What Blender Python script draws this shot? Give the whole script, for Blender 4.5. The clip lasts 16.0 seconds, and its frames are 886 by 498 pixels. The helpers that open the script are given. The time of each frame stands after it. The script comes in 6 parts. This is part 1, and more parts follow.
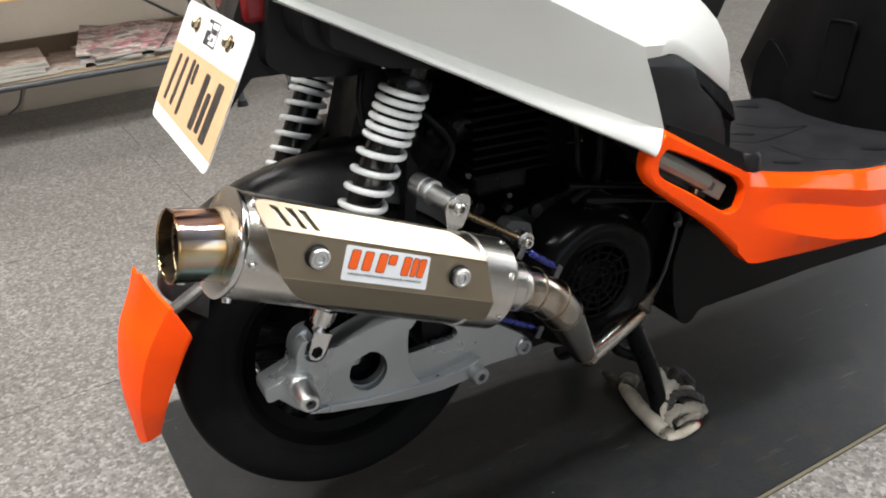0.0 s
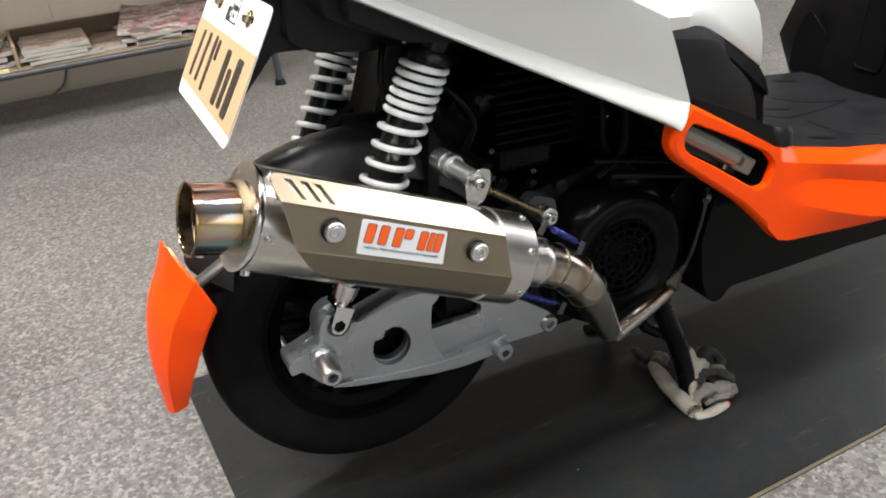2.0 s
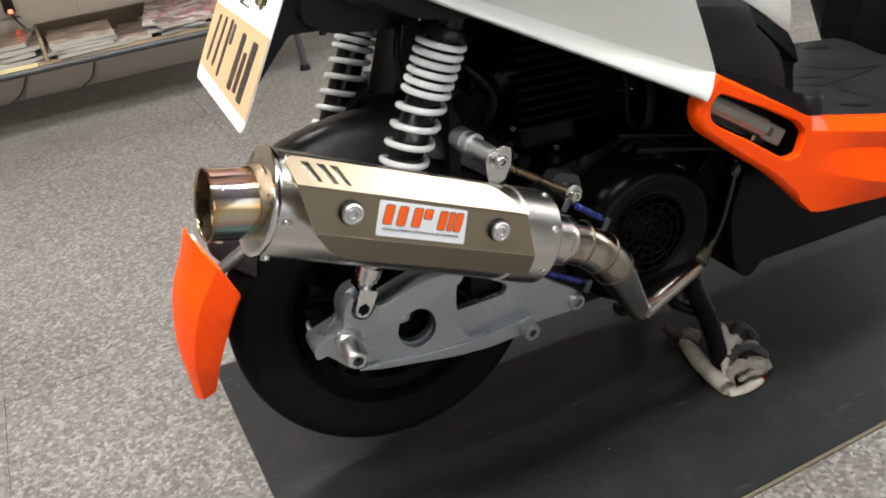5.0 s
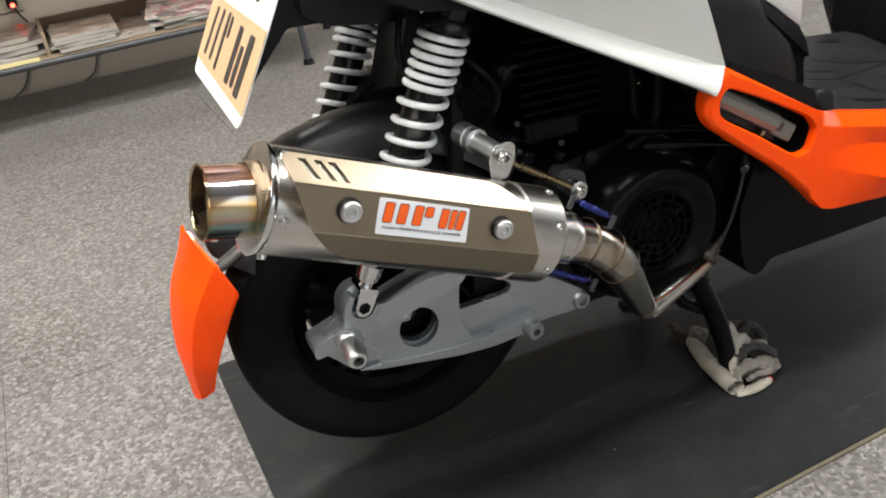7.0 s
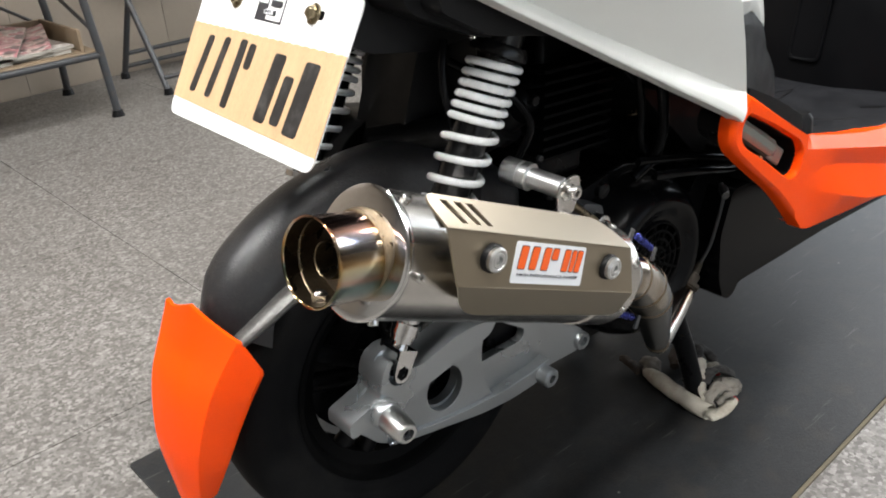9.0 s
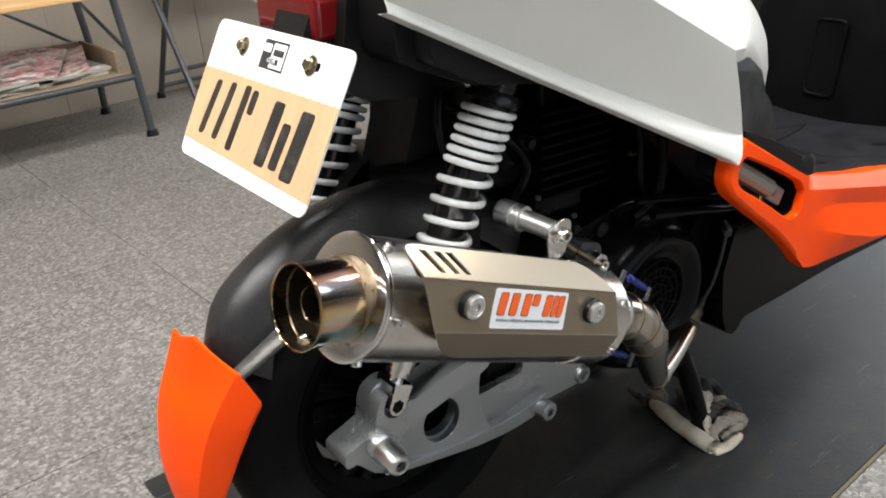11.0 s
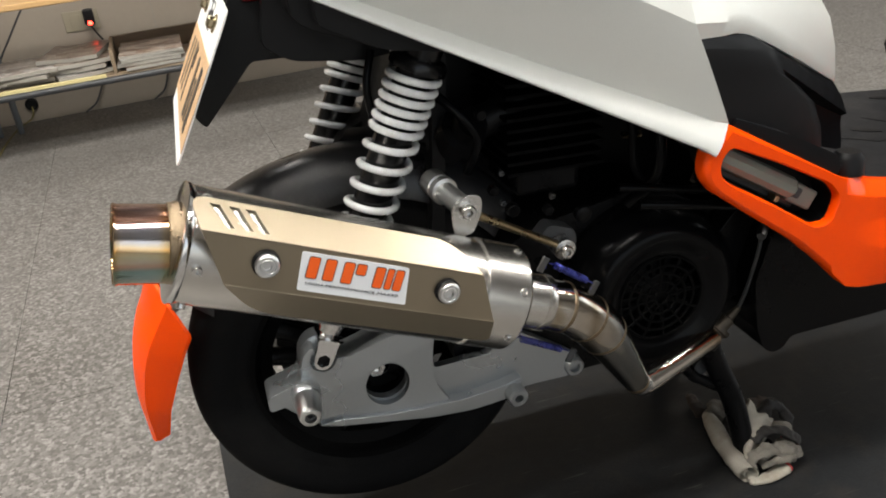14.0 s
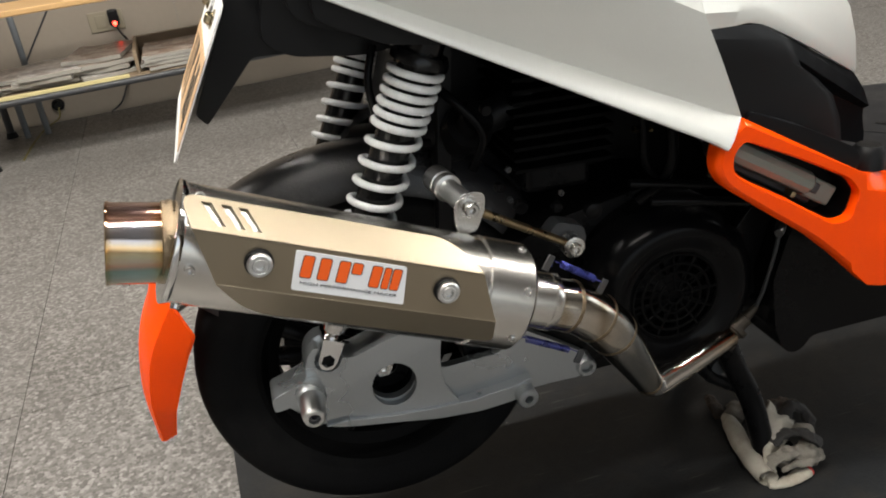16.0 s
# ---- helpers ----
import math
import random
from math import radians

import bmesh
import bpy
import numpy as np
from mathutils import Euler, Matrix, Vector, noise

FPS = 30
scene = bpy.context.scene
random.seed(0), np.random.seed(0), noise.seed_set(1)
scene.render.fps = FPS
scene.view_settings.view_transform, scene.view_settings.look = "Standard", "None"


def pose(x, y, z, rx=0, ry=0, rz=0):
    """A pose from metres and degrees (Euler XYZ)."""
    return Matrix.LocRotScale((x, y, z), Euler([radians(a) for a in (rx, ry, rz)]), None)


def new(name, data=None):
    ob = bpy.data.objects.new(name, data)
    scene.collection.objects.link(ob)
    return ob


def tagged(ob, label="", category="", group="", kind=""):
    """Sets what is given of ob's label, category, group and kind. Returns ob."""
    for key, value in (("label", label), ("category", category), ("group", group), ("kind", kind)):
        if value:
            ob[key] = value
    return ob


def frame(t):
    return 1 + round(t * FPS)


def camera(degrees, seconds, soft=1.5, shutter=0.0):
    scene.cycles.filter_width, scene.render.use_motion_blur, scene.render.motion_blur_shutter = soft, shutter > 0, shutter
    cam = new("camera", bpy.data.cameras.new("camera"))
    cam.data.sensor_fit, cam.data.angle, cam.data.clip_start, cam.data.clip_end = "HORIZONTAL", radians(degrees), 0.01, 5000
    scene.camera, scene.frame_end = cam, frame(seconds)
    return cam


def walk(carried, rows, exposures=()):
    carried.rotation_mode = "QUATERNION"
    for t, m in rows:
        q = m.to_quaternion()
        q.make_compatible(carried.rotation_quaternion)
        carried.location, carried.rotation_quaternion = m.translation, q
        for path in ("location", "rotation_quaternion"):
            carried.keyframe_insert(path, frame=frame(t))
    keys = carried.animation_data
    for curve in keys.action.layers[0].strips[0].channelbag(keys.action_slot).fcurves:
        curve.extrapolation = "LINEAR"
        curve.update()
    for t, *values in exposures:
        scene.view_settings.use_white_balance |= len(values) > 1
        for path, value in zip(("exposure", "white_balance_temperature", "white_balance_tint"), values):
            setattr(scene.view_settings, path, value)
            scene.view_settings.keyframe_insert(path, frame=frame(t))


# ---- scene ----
cam = camera(55.4, 16.0, soft=1.9)
METRES = 0.95
ROWS = [
    (0.0, 0.0, 0.0, 0.0, 0.0, 0.0, -0.0),
    (0.5, 0.0058, 0.0016, -0.0014, 0.36, -0.37, 0.29),
    (1.0, 0.0176, 0.0107, -0.0066, 1.01, -1.12, -0.12),
    (1.5, 0.0215, 0.0106, -0.0065, 2.37, -2.13, -0.08),
    (2.0, 0.0258, 0.0012, -0.0048, 2.89, -1.41, -0.17),
    (2.5, 0.0304, -0.0039, -0.0037, 3.53, -1.1, 0.07),
    (3.0, 0.0368, -0.0001, -0.0048, 4.04, -1.34, 0.57),
    (3.5, 0.039, 0.0127, -0.006, 4.3, -1.72, 0.95),
    (4.0, 0.0381, 0.0125, -0.0075, 4.51, -2.28, 1.25),
    (4.5, 0.0355, 0.0122, -0.0082, 4.78, -2.47, 1.31),
    (7.0, 0.0382, 0.0357, -0.0049, 5.37, -2.94, 1.27),
    (7.5, -0.0358, 0.0709, -0.0045, 2.67, -1.86, 0.69),
    (8.0, -0.1632, 0.1104, 0.0115, -3.26, -0.93, 2.96),
    (8.5, -0.2419, 0.141, 0.0112, -6.62, -1.16, 4.26),
    (9.0, -0.2736, 0.1494, 0.0091, -10.89, -0.53, 5.39),
    (11.5, -0.1943, 0.0916, 0.0283, -6.5, 0.81, 3.33),
    (12.0, -0.0703, 0.0872, 0.0348, 0.17, -0.31, -0.23),
    (12.5, 0.0127, 0.0766, 0.0299, 4.86, -0.92, -2.84),
    (13.0, 0.072, 0.0766, 0.025, 8.59, -1.75, -3.25),
    (13.5, 0.1164, 0.1101, 0.0158, 9.97, -1.98, -2.72),
    (14.0, 0.1568, 0.1309, 0.0231, 11.07, -1.05, -2.34),
    (14.5, 0.1851, 0.1517, 0.0285, 10.85, -1.01, -0.92),
    (15.0, 0.193, 0.1732, 0.0245, 9.87, -1.09, -1.27),
    (15.5, 0.1838, 0.1576, 0.0254, 12.62, -0.99, -1.78),
    (16.0, 0.1788, 0.1545, 0.0244, 13.04, -1.29, -2.15),
]
LEAN = Matrix.Translation((0, 0, -0.007)) @ Matrix.Rotation(math.atan(0.05), 4, "Y")   # the scooter stands nose-down on its stand
BASE = LEAN @ pose(-0.3247, -0.9547, 0.8631, 0, 1.15, 0) @ pose(0, 0, 0, -24.0, 0, -28.0)
walk(cam, [(t, BASE @ pose(METRES * x, METRES * y, METRES * z, 90 + pitch, roll, yaw)) for t, x, y, z, yaw, pitch, roll in ROWS],
     exposures=[(0.0, 0.12, 6550, 10), (4.5, 0.08, 6650, 10), (7.0, 0.08, 6650, 10), (8.0, 0.10, 6500, 10), (9.0, 0.12, 6500, 10), (11.5, -0.05, 6600, 10), (12.0, -0.13, 6650, 10), (12.5, -0.17, 6650, 10), (14.0, -0.20, 6850, 10), (16.0, -0.22, 6900, 10)])

# ---- world and light ----
world = bpy.data.worlds.new("shop_sky")
scene.world = world
world.use_nodes = True
_sky = world.node_tree.nodes.new("ShaderNodeTexSky")
_sky.sky_type = "NISHITA"
_sky.sun_disc = False
_sky.sun_elevation = radians(48)
_sky.sun_rotation = radians(250)
world.node_tree.links.new(_sky.outputs["Color"], world.node_tree.nodes["Background"].inputs["Color"])
world.node_tree.nodes["Background"].inputs["Strength"].default_value = 0.12

WALL_TURN = math.atan(0.055)            # the scooter stands slightly askew to the room
ROOM = Matrix.Translation((0, 2.765, 0)) @ Matrix.Rotation(WALL_TURN, 4, "Z")   # u along the wall, v out of the room
ROOM_U0, ROOM_U1, ROOM_V0, ROOM_H = -4.2, 6.2, -7.1, 3.0


def area_lamp(name, m, sx, sy, watts, colour):
    data = bpy.data.lights.new(name, "AREA")
    data.shape, data.size, data.size_y, data.energy, data.color = "RECTANGLE", sx, sy, watts, colour
    ob = new(name, data)
    ob.matrix_world = m
    return ob


# added soft fill from unseen east and south openings, for shield and side panels
area_lamp("daylight_shop_front", ROOM @ Matrix.Translation((ROOM_U1 - 0.10, -2.5, 1.42)) @ pose(0, 0, 0, 0, 90, 0), 2.6, 4.6, 105, (0.93, 0.97, 1.0))
area_lamp("daylight_side_entrance", ROOM @ Matrix.Translation((0.5, ROOM_V0 + 0.10, 1.30)) @ pose(0, 0, 0, 90, 0, 0), 4.6, 2.4, 30, (0.95, 0.98, 1.0))
# unseen ceiling lamps, placed for the heat shield's highlights and the mat's shadow edge
TUBES = [(-1.29, -3.45, 66), (-0.67, -4.75, 24), (0.38, -3.57, 36), (1.54, -3.70, 34), (3.18, -3.25, 62), (5.35, -2.70, 80), (-0.15, -1.72, 74), (-2.06, -2.25, 62)]
for tu, tv, watts in TUBES:
    area_lamp("tube_light", ROOM @ Matrix.Translation((tu, tv, ROOM_H - 0.14)), 1.2, 0.16, watts, (1.0, 0.99, 0.968))


# ---- materials ----
def material(name, base, rough=0.5, metal=0.0, vary=0.12, scale=30.0, fine=300.0, bump=0.05, coat=0.0, stain=None, stain_scale=4.0, stain_mix=0.4, rough_vary=0.1, stretch=(1, 1, 1), per_object=0.0, spec=0.5):
    """A surface with broad and fine variation of colour, gloss and relief."""
    m = bpy.data.materials.new(name)
    m.use_nodes = True
    t = m.node_tree
    n, l = t.nodes, t.links
    b = n["Principled BSDF"]
    b.inputs["Metallic"].default_value = metal
    b.inputs["Coat Weight"].default_value = coat
    b.inputs["Coat Roughness"].default_value = 0.06
    b.inputs["Specular IOR Level"].default_value = spec
    co = n.new("ShaderNodeTexCoord")
    mp = n.new("ShaderNodeMapping")
    mp.inputs["Scale"].default_value = stretch
    l.new(co.outputs["Object"], mp.inputs["Vector"])
    big = n.new("ShaderNodeTexNoise")
    big.inputs["Scale"].default_value, big.inputs["Detail"].default_value = scale, 4
    l.new(mp.outputs["Vector"], big.inputs["Vector"])
    small = n.new("ShaderNodeTexNoise")
    small.inputs["Scale"].default_value, small.inputs["Detail"].default_value = fine, 3
    l.new(mp.outputs["Vector"], small.inputs["Vector"])
    add = n.new("ShaderNodeMath")
    add.operation = "ADD"
    l.new(big.outputs["Fac"], add.inputs[0])
    l.new(small.outputs["Fac"], add.inputs[1])
    ramp = n.new("ShaderNodeMapRange")
    ramp.inputs["From Min"].default_value, ramp.inputs["From Max"].default_value = 0.6, 1.4
    ramp.inputs["To Min"].default_value, ramp.inputs["To Max"].default_value = 1 - vary, 1 + vary
    l.new(add.outputs[0], ramp.inputs["Value"])
    mul = n.new("ShaderNodeMix")
    mul.data_type, mul.blend_type = "RGBA", "MULTIPLY"
    mul.inputs[0].default_value = 1.0
    mul.inputs[6].default_value = (*base, 1)
    l.new(ramp.outputs["Result"], mul.inputs[7])
    colour = mul.outputs[2]
    if per_object:
        info = n.new("ShaderNodeObjectInfo")
        pr = n.new("ShaderNodeMapRange")
        pr.inputs["To Min"].default_value, pr.inputs["To Max"].default_value = 1 - per_object, 1 + per_object
        l.new(info.outputs["Random"], pr.inputs["Value"])
        m3 = n.new("ShaderNodeMix")
        m3.data_type, m3.blend_type = "RGBA", "MULTIPLY"
        m3.inputs[0].default_value = 1.0
        l.new(colour, m3.inputs[6])
        l.new(pr.outputs["Result"], m3.inputs[7])
        colour = m3.outputs[2]
    if stain:
        sn = n.new("ShaderNodeTexNoise")
        sn.inputs["Scale"].default_value, sn.inputs["Detail"].default_value, sn.inputs["Roughness"].default_value = stain_scale, 6, 0.65
        l.new(co.outputs["Object"], sn.inputs["Vector"])
        sr = n.new("ShaderNodeMapRange")
        sr.inputs["From Min"].default_value, sr.inputs["From Max"].default_value = 0.5, 0.72
        sr.inputs["To Max"].default_value = stain_mix
        l.new(sn.outputs["Fac"], sr.inputs["Value"])
        m2 = n.new("ShaderNodeMix")
        m2.data_type = "RGBA"
        l.new(sr.outputs["Result"], m2.inputs[0])
        l.new(colour, m2.inputs[6])
        m2.inputs[7].default_value = (*stain, 1)
        colour = m2.outputs[2]
    l.new(colour, b.inputs["Base Color"])
    rr = n.new("ShaderNodeMapRange")
    rr.inputs["From Min"].default_value, rr.inputs["From Max"].default_value = 0.3, 0.7
    rr.inputs["To Min"].default_value, rr.inputs["To Max"].default_value = max(rough - rough_vary, 0.02), min(rough + rough_vary, 1)
    l.new(big.outputs["Fac"], rr.inputs["Value"])
    l.new(rr.outputs["Result"], b.inputs["Roughness"])
    if bump:
        bp = n.new("ShaderNodeBump")
        bp.inputs["Strength"].default_value, bp.inputs["Distance"].default_value = bump, 0.002
        l.new(small.outputs["Fac"], bp.inputs["Height"])
        l.new(bp.outputs["Normal"], b.inputs["Normal"])
    return m


def terrazzo():
    m = bpy.data.materials.new("terrazzo")
    m.use_nodes = True
    n, l = m.node_tree.nodes, m.node_tree.links
    b = n["Principled BSDF"]
    co = n.new("ShaderNodeTexCoord")
    geo = n.new("ShaderNodeNewGeometry")
    v = n.new("ShaderNodeTexVoronoi")
    v.inputs["Scale"].default_value = 160.0
    l.new(geo.outputs["Position"], v.inputs["Vector"])
    sep = n.new("ShaderNodeSeparateColor")
    l.new(v.outputs["Color"], sep.inputs["Color"])
    cr = n.new("ShaderNodeValToRGB")
    e = cr.color_ramp.elements
    e[0].position, e[0].color = 0.0, (0.140, 0.130, 0.120, 1)
    e[1].position, e[1].color = 1.0, (0.410, 0.396, 0.374, 1)
    for p, c in ((0.22, (0.176, 0.163, 0.151)), (0.5, (0.238, 0.224, 0.209)), (0.78, (0.299, 0.286, 0.268)), (0.9, (0.378, 0.361, 0.339))):
        k = e.new(p)
        k.color = (*c, 1)
    l.new(sep.outputs["Red"], cr.inputs["Fac"])
    v2 = n.new("ShaderNodeTexVoronoi")
    v2.inputs["Scale"].default_value = 260.0
    l.new(geo.outputs["Position"], v2.inputs["Vector"])
    sep2 = n.new("ShaderNodeSeparateColor")
    l.new(v2.outputs["Color"], sep2.inputs["Color"])
    mr = n.new("ShaderNodeMapRange")
    mr.inputs["To Min"].default_value, mr.inputs["To Max"].default_value = 0.84, 1.16
    l.new(sep2.outputs["Green"], mr.inputs["Value"])
    mx = n.new("ShaderNodeMix")
    mx.data_type, mx.blend_type = "RGBA", "MULTIPLY"
    mx.inputs[0].default_value = 1.0
    l.new(cr.outputs["Color"], mx.inputs[6])
    l.new(mr.outputs["Result"], mx.inputs[7])
    dirt = n.new("ShaderNodeTexNoise")
    dirt.inputs["Scale"].default_value, dirt.inputs["Detail"].default_value = 2.2, 5
    l.new(geo.outputs["Position"], dirt.inputs["Vector"])
    dm = n.new("ShaderNodeMapRange")
    dm.inputs["From Min"].default_value, dm.inputs["From Max"].default_value = 0.3, 0.7
    dm.inputs["To Min"].default_value, dm.inputs["To Max"].default_value = 0.53, 0.65
    l.new(dirt.outputs["Fac"], dm.inputs["Value"])
    m2 = n.new("ShaderNodeMix")
    m2.data_type, m2.blend_type = "RGBA", "MULTIPLY"
    m2.inputs[0].default_value = 1.0
    l.new(mx.outputs[2], m2.inputs[6])
    l.new(dm.outputs["Result"], m2.inputs[7])
    l.new(m2.outputs[2], b.inputs["Base Color"])
    rg = n.new("ShaderNodeMapRange")
    rg.inputs["From Min"].default_value, rg.inputs["From Max"].default_value = 0.3, 0.7
    rg.inputs["To Min"].default_value, rg.inputs["To Max"].default_value = 0.34, 0.52
    l.new(dirt.outputs["Fac"], rg.inputs["Value"])
    l.new(rg.outputs["Result"], b.inputs["Roughness"])
    return m


def tinted_steel(name, rough, tints):
    """Polished steel with heat colours in bands along the local x axis."""
    m = bpy.data.materials.new(name)
    m.use_nodes = True
    n, l = m.node_tree.nodes, m.node_tree.links
    b = n["Principled BSDF"]
    b.inputs["Metallic"].default_value = 1.0
    co = n.new("ShaderNodeTexCoord")
    sp = n.new("ShaderNodeSeparateXYZ")
    l.new(co.outputs["Generated"], sp.inputs["Vector"])
    nz = n.new("ShaderNodeTexNoise")
    nz.inputs["Scale"].default_value = 6.0
    l.new(co.outputs["Generated"], nz.inputs["Vector"])
    ad = n.new("ShaderNodeMath")
    ad.operation = "MULTIPLY_ADD"
    ad.inputs[1].default_value = 0.10
    l.new(nz.outputs["Fac"], ad.inputs[0])
    l.new(sp.outputs["X"], ad.inputs[2])
    cr = n.new("ShaderNodeValToRGB")
    e = cr.color_ramp.elements
    e[0].position, e[0].color = tints[0][0], (*tints[0][1], 1)
    e[1].position, e[1].color = tints[-1][0], (*tints[-1][1], 1)
    for p, c in tints[1:-1]:
        k = e.new(p)
        k.color = (*c, 1)
    l.new(ad.outputs[0], cr.inputs["Fac"])
    l.new(cr.outputs["Color"], b.inputs["Base Color"])
    fine = n.new("ShaderNodeTexNoise")
    fine.inputs["Scale"].default_value = 40.0
    l.new(co.outputs["Generated"], fine.inputs["Vector"])
    mr = n.new("ShaderNodeMapRange")
    mr.inputs["To Min"].default_value, mr.inputs["To Max"].default_value = rough * 0.6, rough * 1.5
    l.new(fine.outputs["Fac"], mr.inputs["Value"])
    l.new(mr.outputs["Result"], b.inputs["Roughness"])
    return m


def heat_and_mirror_tinted(name, rough, reflection_tints, along_tints, r):
    """Polished steel tube: painted bands of room reflection over its height, and rings of heat colour along its local x
    axis.
    """
    m = bpy.data.materials.new(name)
    m.use_nodes = True
    n, l = m.node_tree.nodes, m.node_tree.links
    b = n["Principled BSDF"]
    b.inputs["Metallic"].default_value = 1.0
    co = n.new("ShaderNodeTexCoord")
    sp = n.new("ShaderNodeSeparateXYZ")
    l.new(co.outputs["Object"], sp.inputs["Vector"])
    nz = n.new("ShaderNodeTexNoise")
    nz.inputs["Scale"].default_value, nz.inputs["Detail"].default_value = 45.0, 4
    l.new(co.outputs["Object"], nz.inputs["Vector"])
    ramps = []
    for axis, lo, hi, tints, wobble in (("Z", -r, r, reflection_tints, 0.05), ("X", -0.076, -0.030, along_tints, 0.07)):
        mr = n.new("ShaderNodeMapRange")
        mr.inputs["From Min"].default_value, mr.inputs["From Max"].default_value = lo, hi
        l.new(sp.outputs[axis], mr.inputs["Value"])
        ad = n.new("ShaderNodeMath")
        ad.operation = "MULTIPLY_ADD"
        ad.inputs[1].default_value = wobble
        l.new(nz.outputs["Fac"], ad.inputs[0])
        l.new(mr.outputs["Result"], ad.inputs[2])
        cr = n.new("ShaderNodeValToRGB")
        e = cr.color_ramp.elements
        e[0].position, e[0].color = tints[0][0], (*tints[0][1], 1)
        e[1].position, e[1].color = tints[-1][0], (*tints[-1][1], 1)
        for p, c in tints[1:-1]:
            e.new(p).color = (*c, 1)
        l.new(ad.outputs[0], cr.inputs["Fac"])
        ramps.append(cr)
    mx = n.new("ShaderNodeMix")
    mx.data_type, mx.blend_type = "RGBA", "MULTIPLY"
    mx.inputs[0].default_value = 1.0
    l.new(ramps[0].outputs["Color"], mx.inputs[6])
    l.new(ramps[1].outputs["Color"], mx.inputs[7])
    l.new(mx.outputs[2], b.inputs["Base Color"])
    mr = n.new("ShaderNodeMapRange")
    mr.inputs["To Min"].default_value, mr.inputs["To Max"].default_value = rough * 0.7, rough * 1.4
    l.new(nz.outputs["Fac"], mr.inputs["Value"])
    l.new(mr.outputs["Result"], b.inputs["Roughness"])
    return m


def glow(name, colour, strength):
    m = bpy.data.materials.new(name)
    m.use_nodes = True
    b = m.node_tree.nodes["Principled BSDF"]
    b.inputs["Base Color"].default_value = (*colour, 1)
    b.inputs["Emission Color"].default_value = (*colour, 1)
    b.inputs["Emission Strength"].default_value = strength
    return m


def clear(name, tint, rough=0.08):
    m = bpy.data.materials.new(name)
    m.use_nodes = True
    b = m.node_tree.nodes["Principled BSDF"]
    b.inputs["Base Color"].default_value = (*tint, 1)
    b.inputs["Transmission Weight"].default_value = 0.8
    b.inputs["Roughness"].default_value = rough
    b.inputs["IOR"].default_value = 1.49
    return m


M_FLOOR = terrazzo()
M_WALLJOINT = material("wall_joint", (0.23, 0.21, 0.19), 0.8, scale=20)
M_OLIVE = material("olive_cable_sheath", (0.17, 0.145, 0.05), 0.6, vary=0.2, scale=30)
M_WALL = material("wall_tile", (0.242, 0.206, 0.168), 0.35, vary=0.05, scale=3, fine=60, bump=0.02, stain=(0.28, 0.235, 0.185), stain_scale=1.6, stain_mix=0.35)
M_PLASTER = material("plaster", (0.30, 0.288, 0.272), 0.8, vary=0.06, scale=2, fine=80)
M_MAT = material("rubber_mat", (0.0145, 0.0157, 0.0170), 0.40, vary=0.30, scale=60, fine=330, bump=0.16, stain=(0.042, 0.034, 0.026), stain_scale=17.0, stain_mix=0.34, rough_vary=0.02, spec=0.28)


def scuffed(m):
    """Adds pale dust specks and fine drag marks to a dark surface."""
    n, l = m.node_tree.nodes, m.node_tree.links
    b = n["Principled BSDF"]
    colour = b.inputs["Base Color"].links[0].from_socket
    co = n.new("ShaderNodeTexCoord")
    v = n.new("ShaderNodeTexVoronoi")
    v.inputs["Scale"].default_value = 38.0
    l.new(co.outputs["Object"], v.inputs["Vector"])
    near = n.new("ShaderNodeMapRange")
    near.inputs["From Min"].default_value, near.inputs["From Max"].default_value = 0.085, 0.05
    l.new(v.outputs["Distance"], near.inputs["Value"])
    sp = n.new("ShaderNodeSeparateColor")
    l.new(v.outputs["Color"], sp.inputs["Color"])
    rare = n.new("ShaderNodeMath")
    rare.operation = "GREATER_THAN"
    rare.inputs[1].default_value = 0.90
    l.new(sp.outputs["Red"], rare.inputs[0])
    dot = n.new("ShaderNodeMath")
    dot.operation = "MULTIPLY"
    l.new(near.outputs["Result"], dot.inputs[0])
    l.new(rare.outputs[0], dot.inputs[1])
    mp = n.new("ShaderNodeMapping")
    mp.inputs["Rotation"].default_value = (0, 0, 0.6)
    mp.inputs["Scale"].default_value = (9.0, 120.0, 1.0)
    l.new(co.outputs["Object"], mp.inputs["Vector"])
    streak = n.new("ShaderNodeTexNoise")
    streak.inputs["Scale"].default_value, streak.inputs["Detail"].default_value = 1.0, 3
    l.new(mp.outputs["Vector"], streak.inputs["Vector"])
    sr = n.new("ShaderNodeMapRange")
    sr.inputs["From Min"].default_value, sr.inputs["From Max"].default_value, sr.inputs["To Max"].default_value = 0.66, 0.80, 0.55
    l.new(streak.outputs["Fac"], sr.inputs["Value"])
    both = n.new("ShaderNodeMath")
    both.operation = "MAXIMUM"
    l.new(dot.outputs[0], both.inputs[0])
    l.new(sr.outputs["Result"], both.inputs[1])
    mx = n.new("ShaderNodeMix")
    mx.data_type = "RGBA"
    l.new(both.outputs[0], mx.inputs[0])
    l.new(colour, mx.inputs[6])
    mx.inputs[7].default_value = (0.15, 0.145, 0.135, 1)
    l.new(mx.outputs[2], b.inputs["Base Color"])


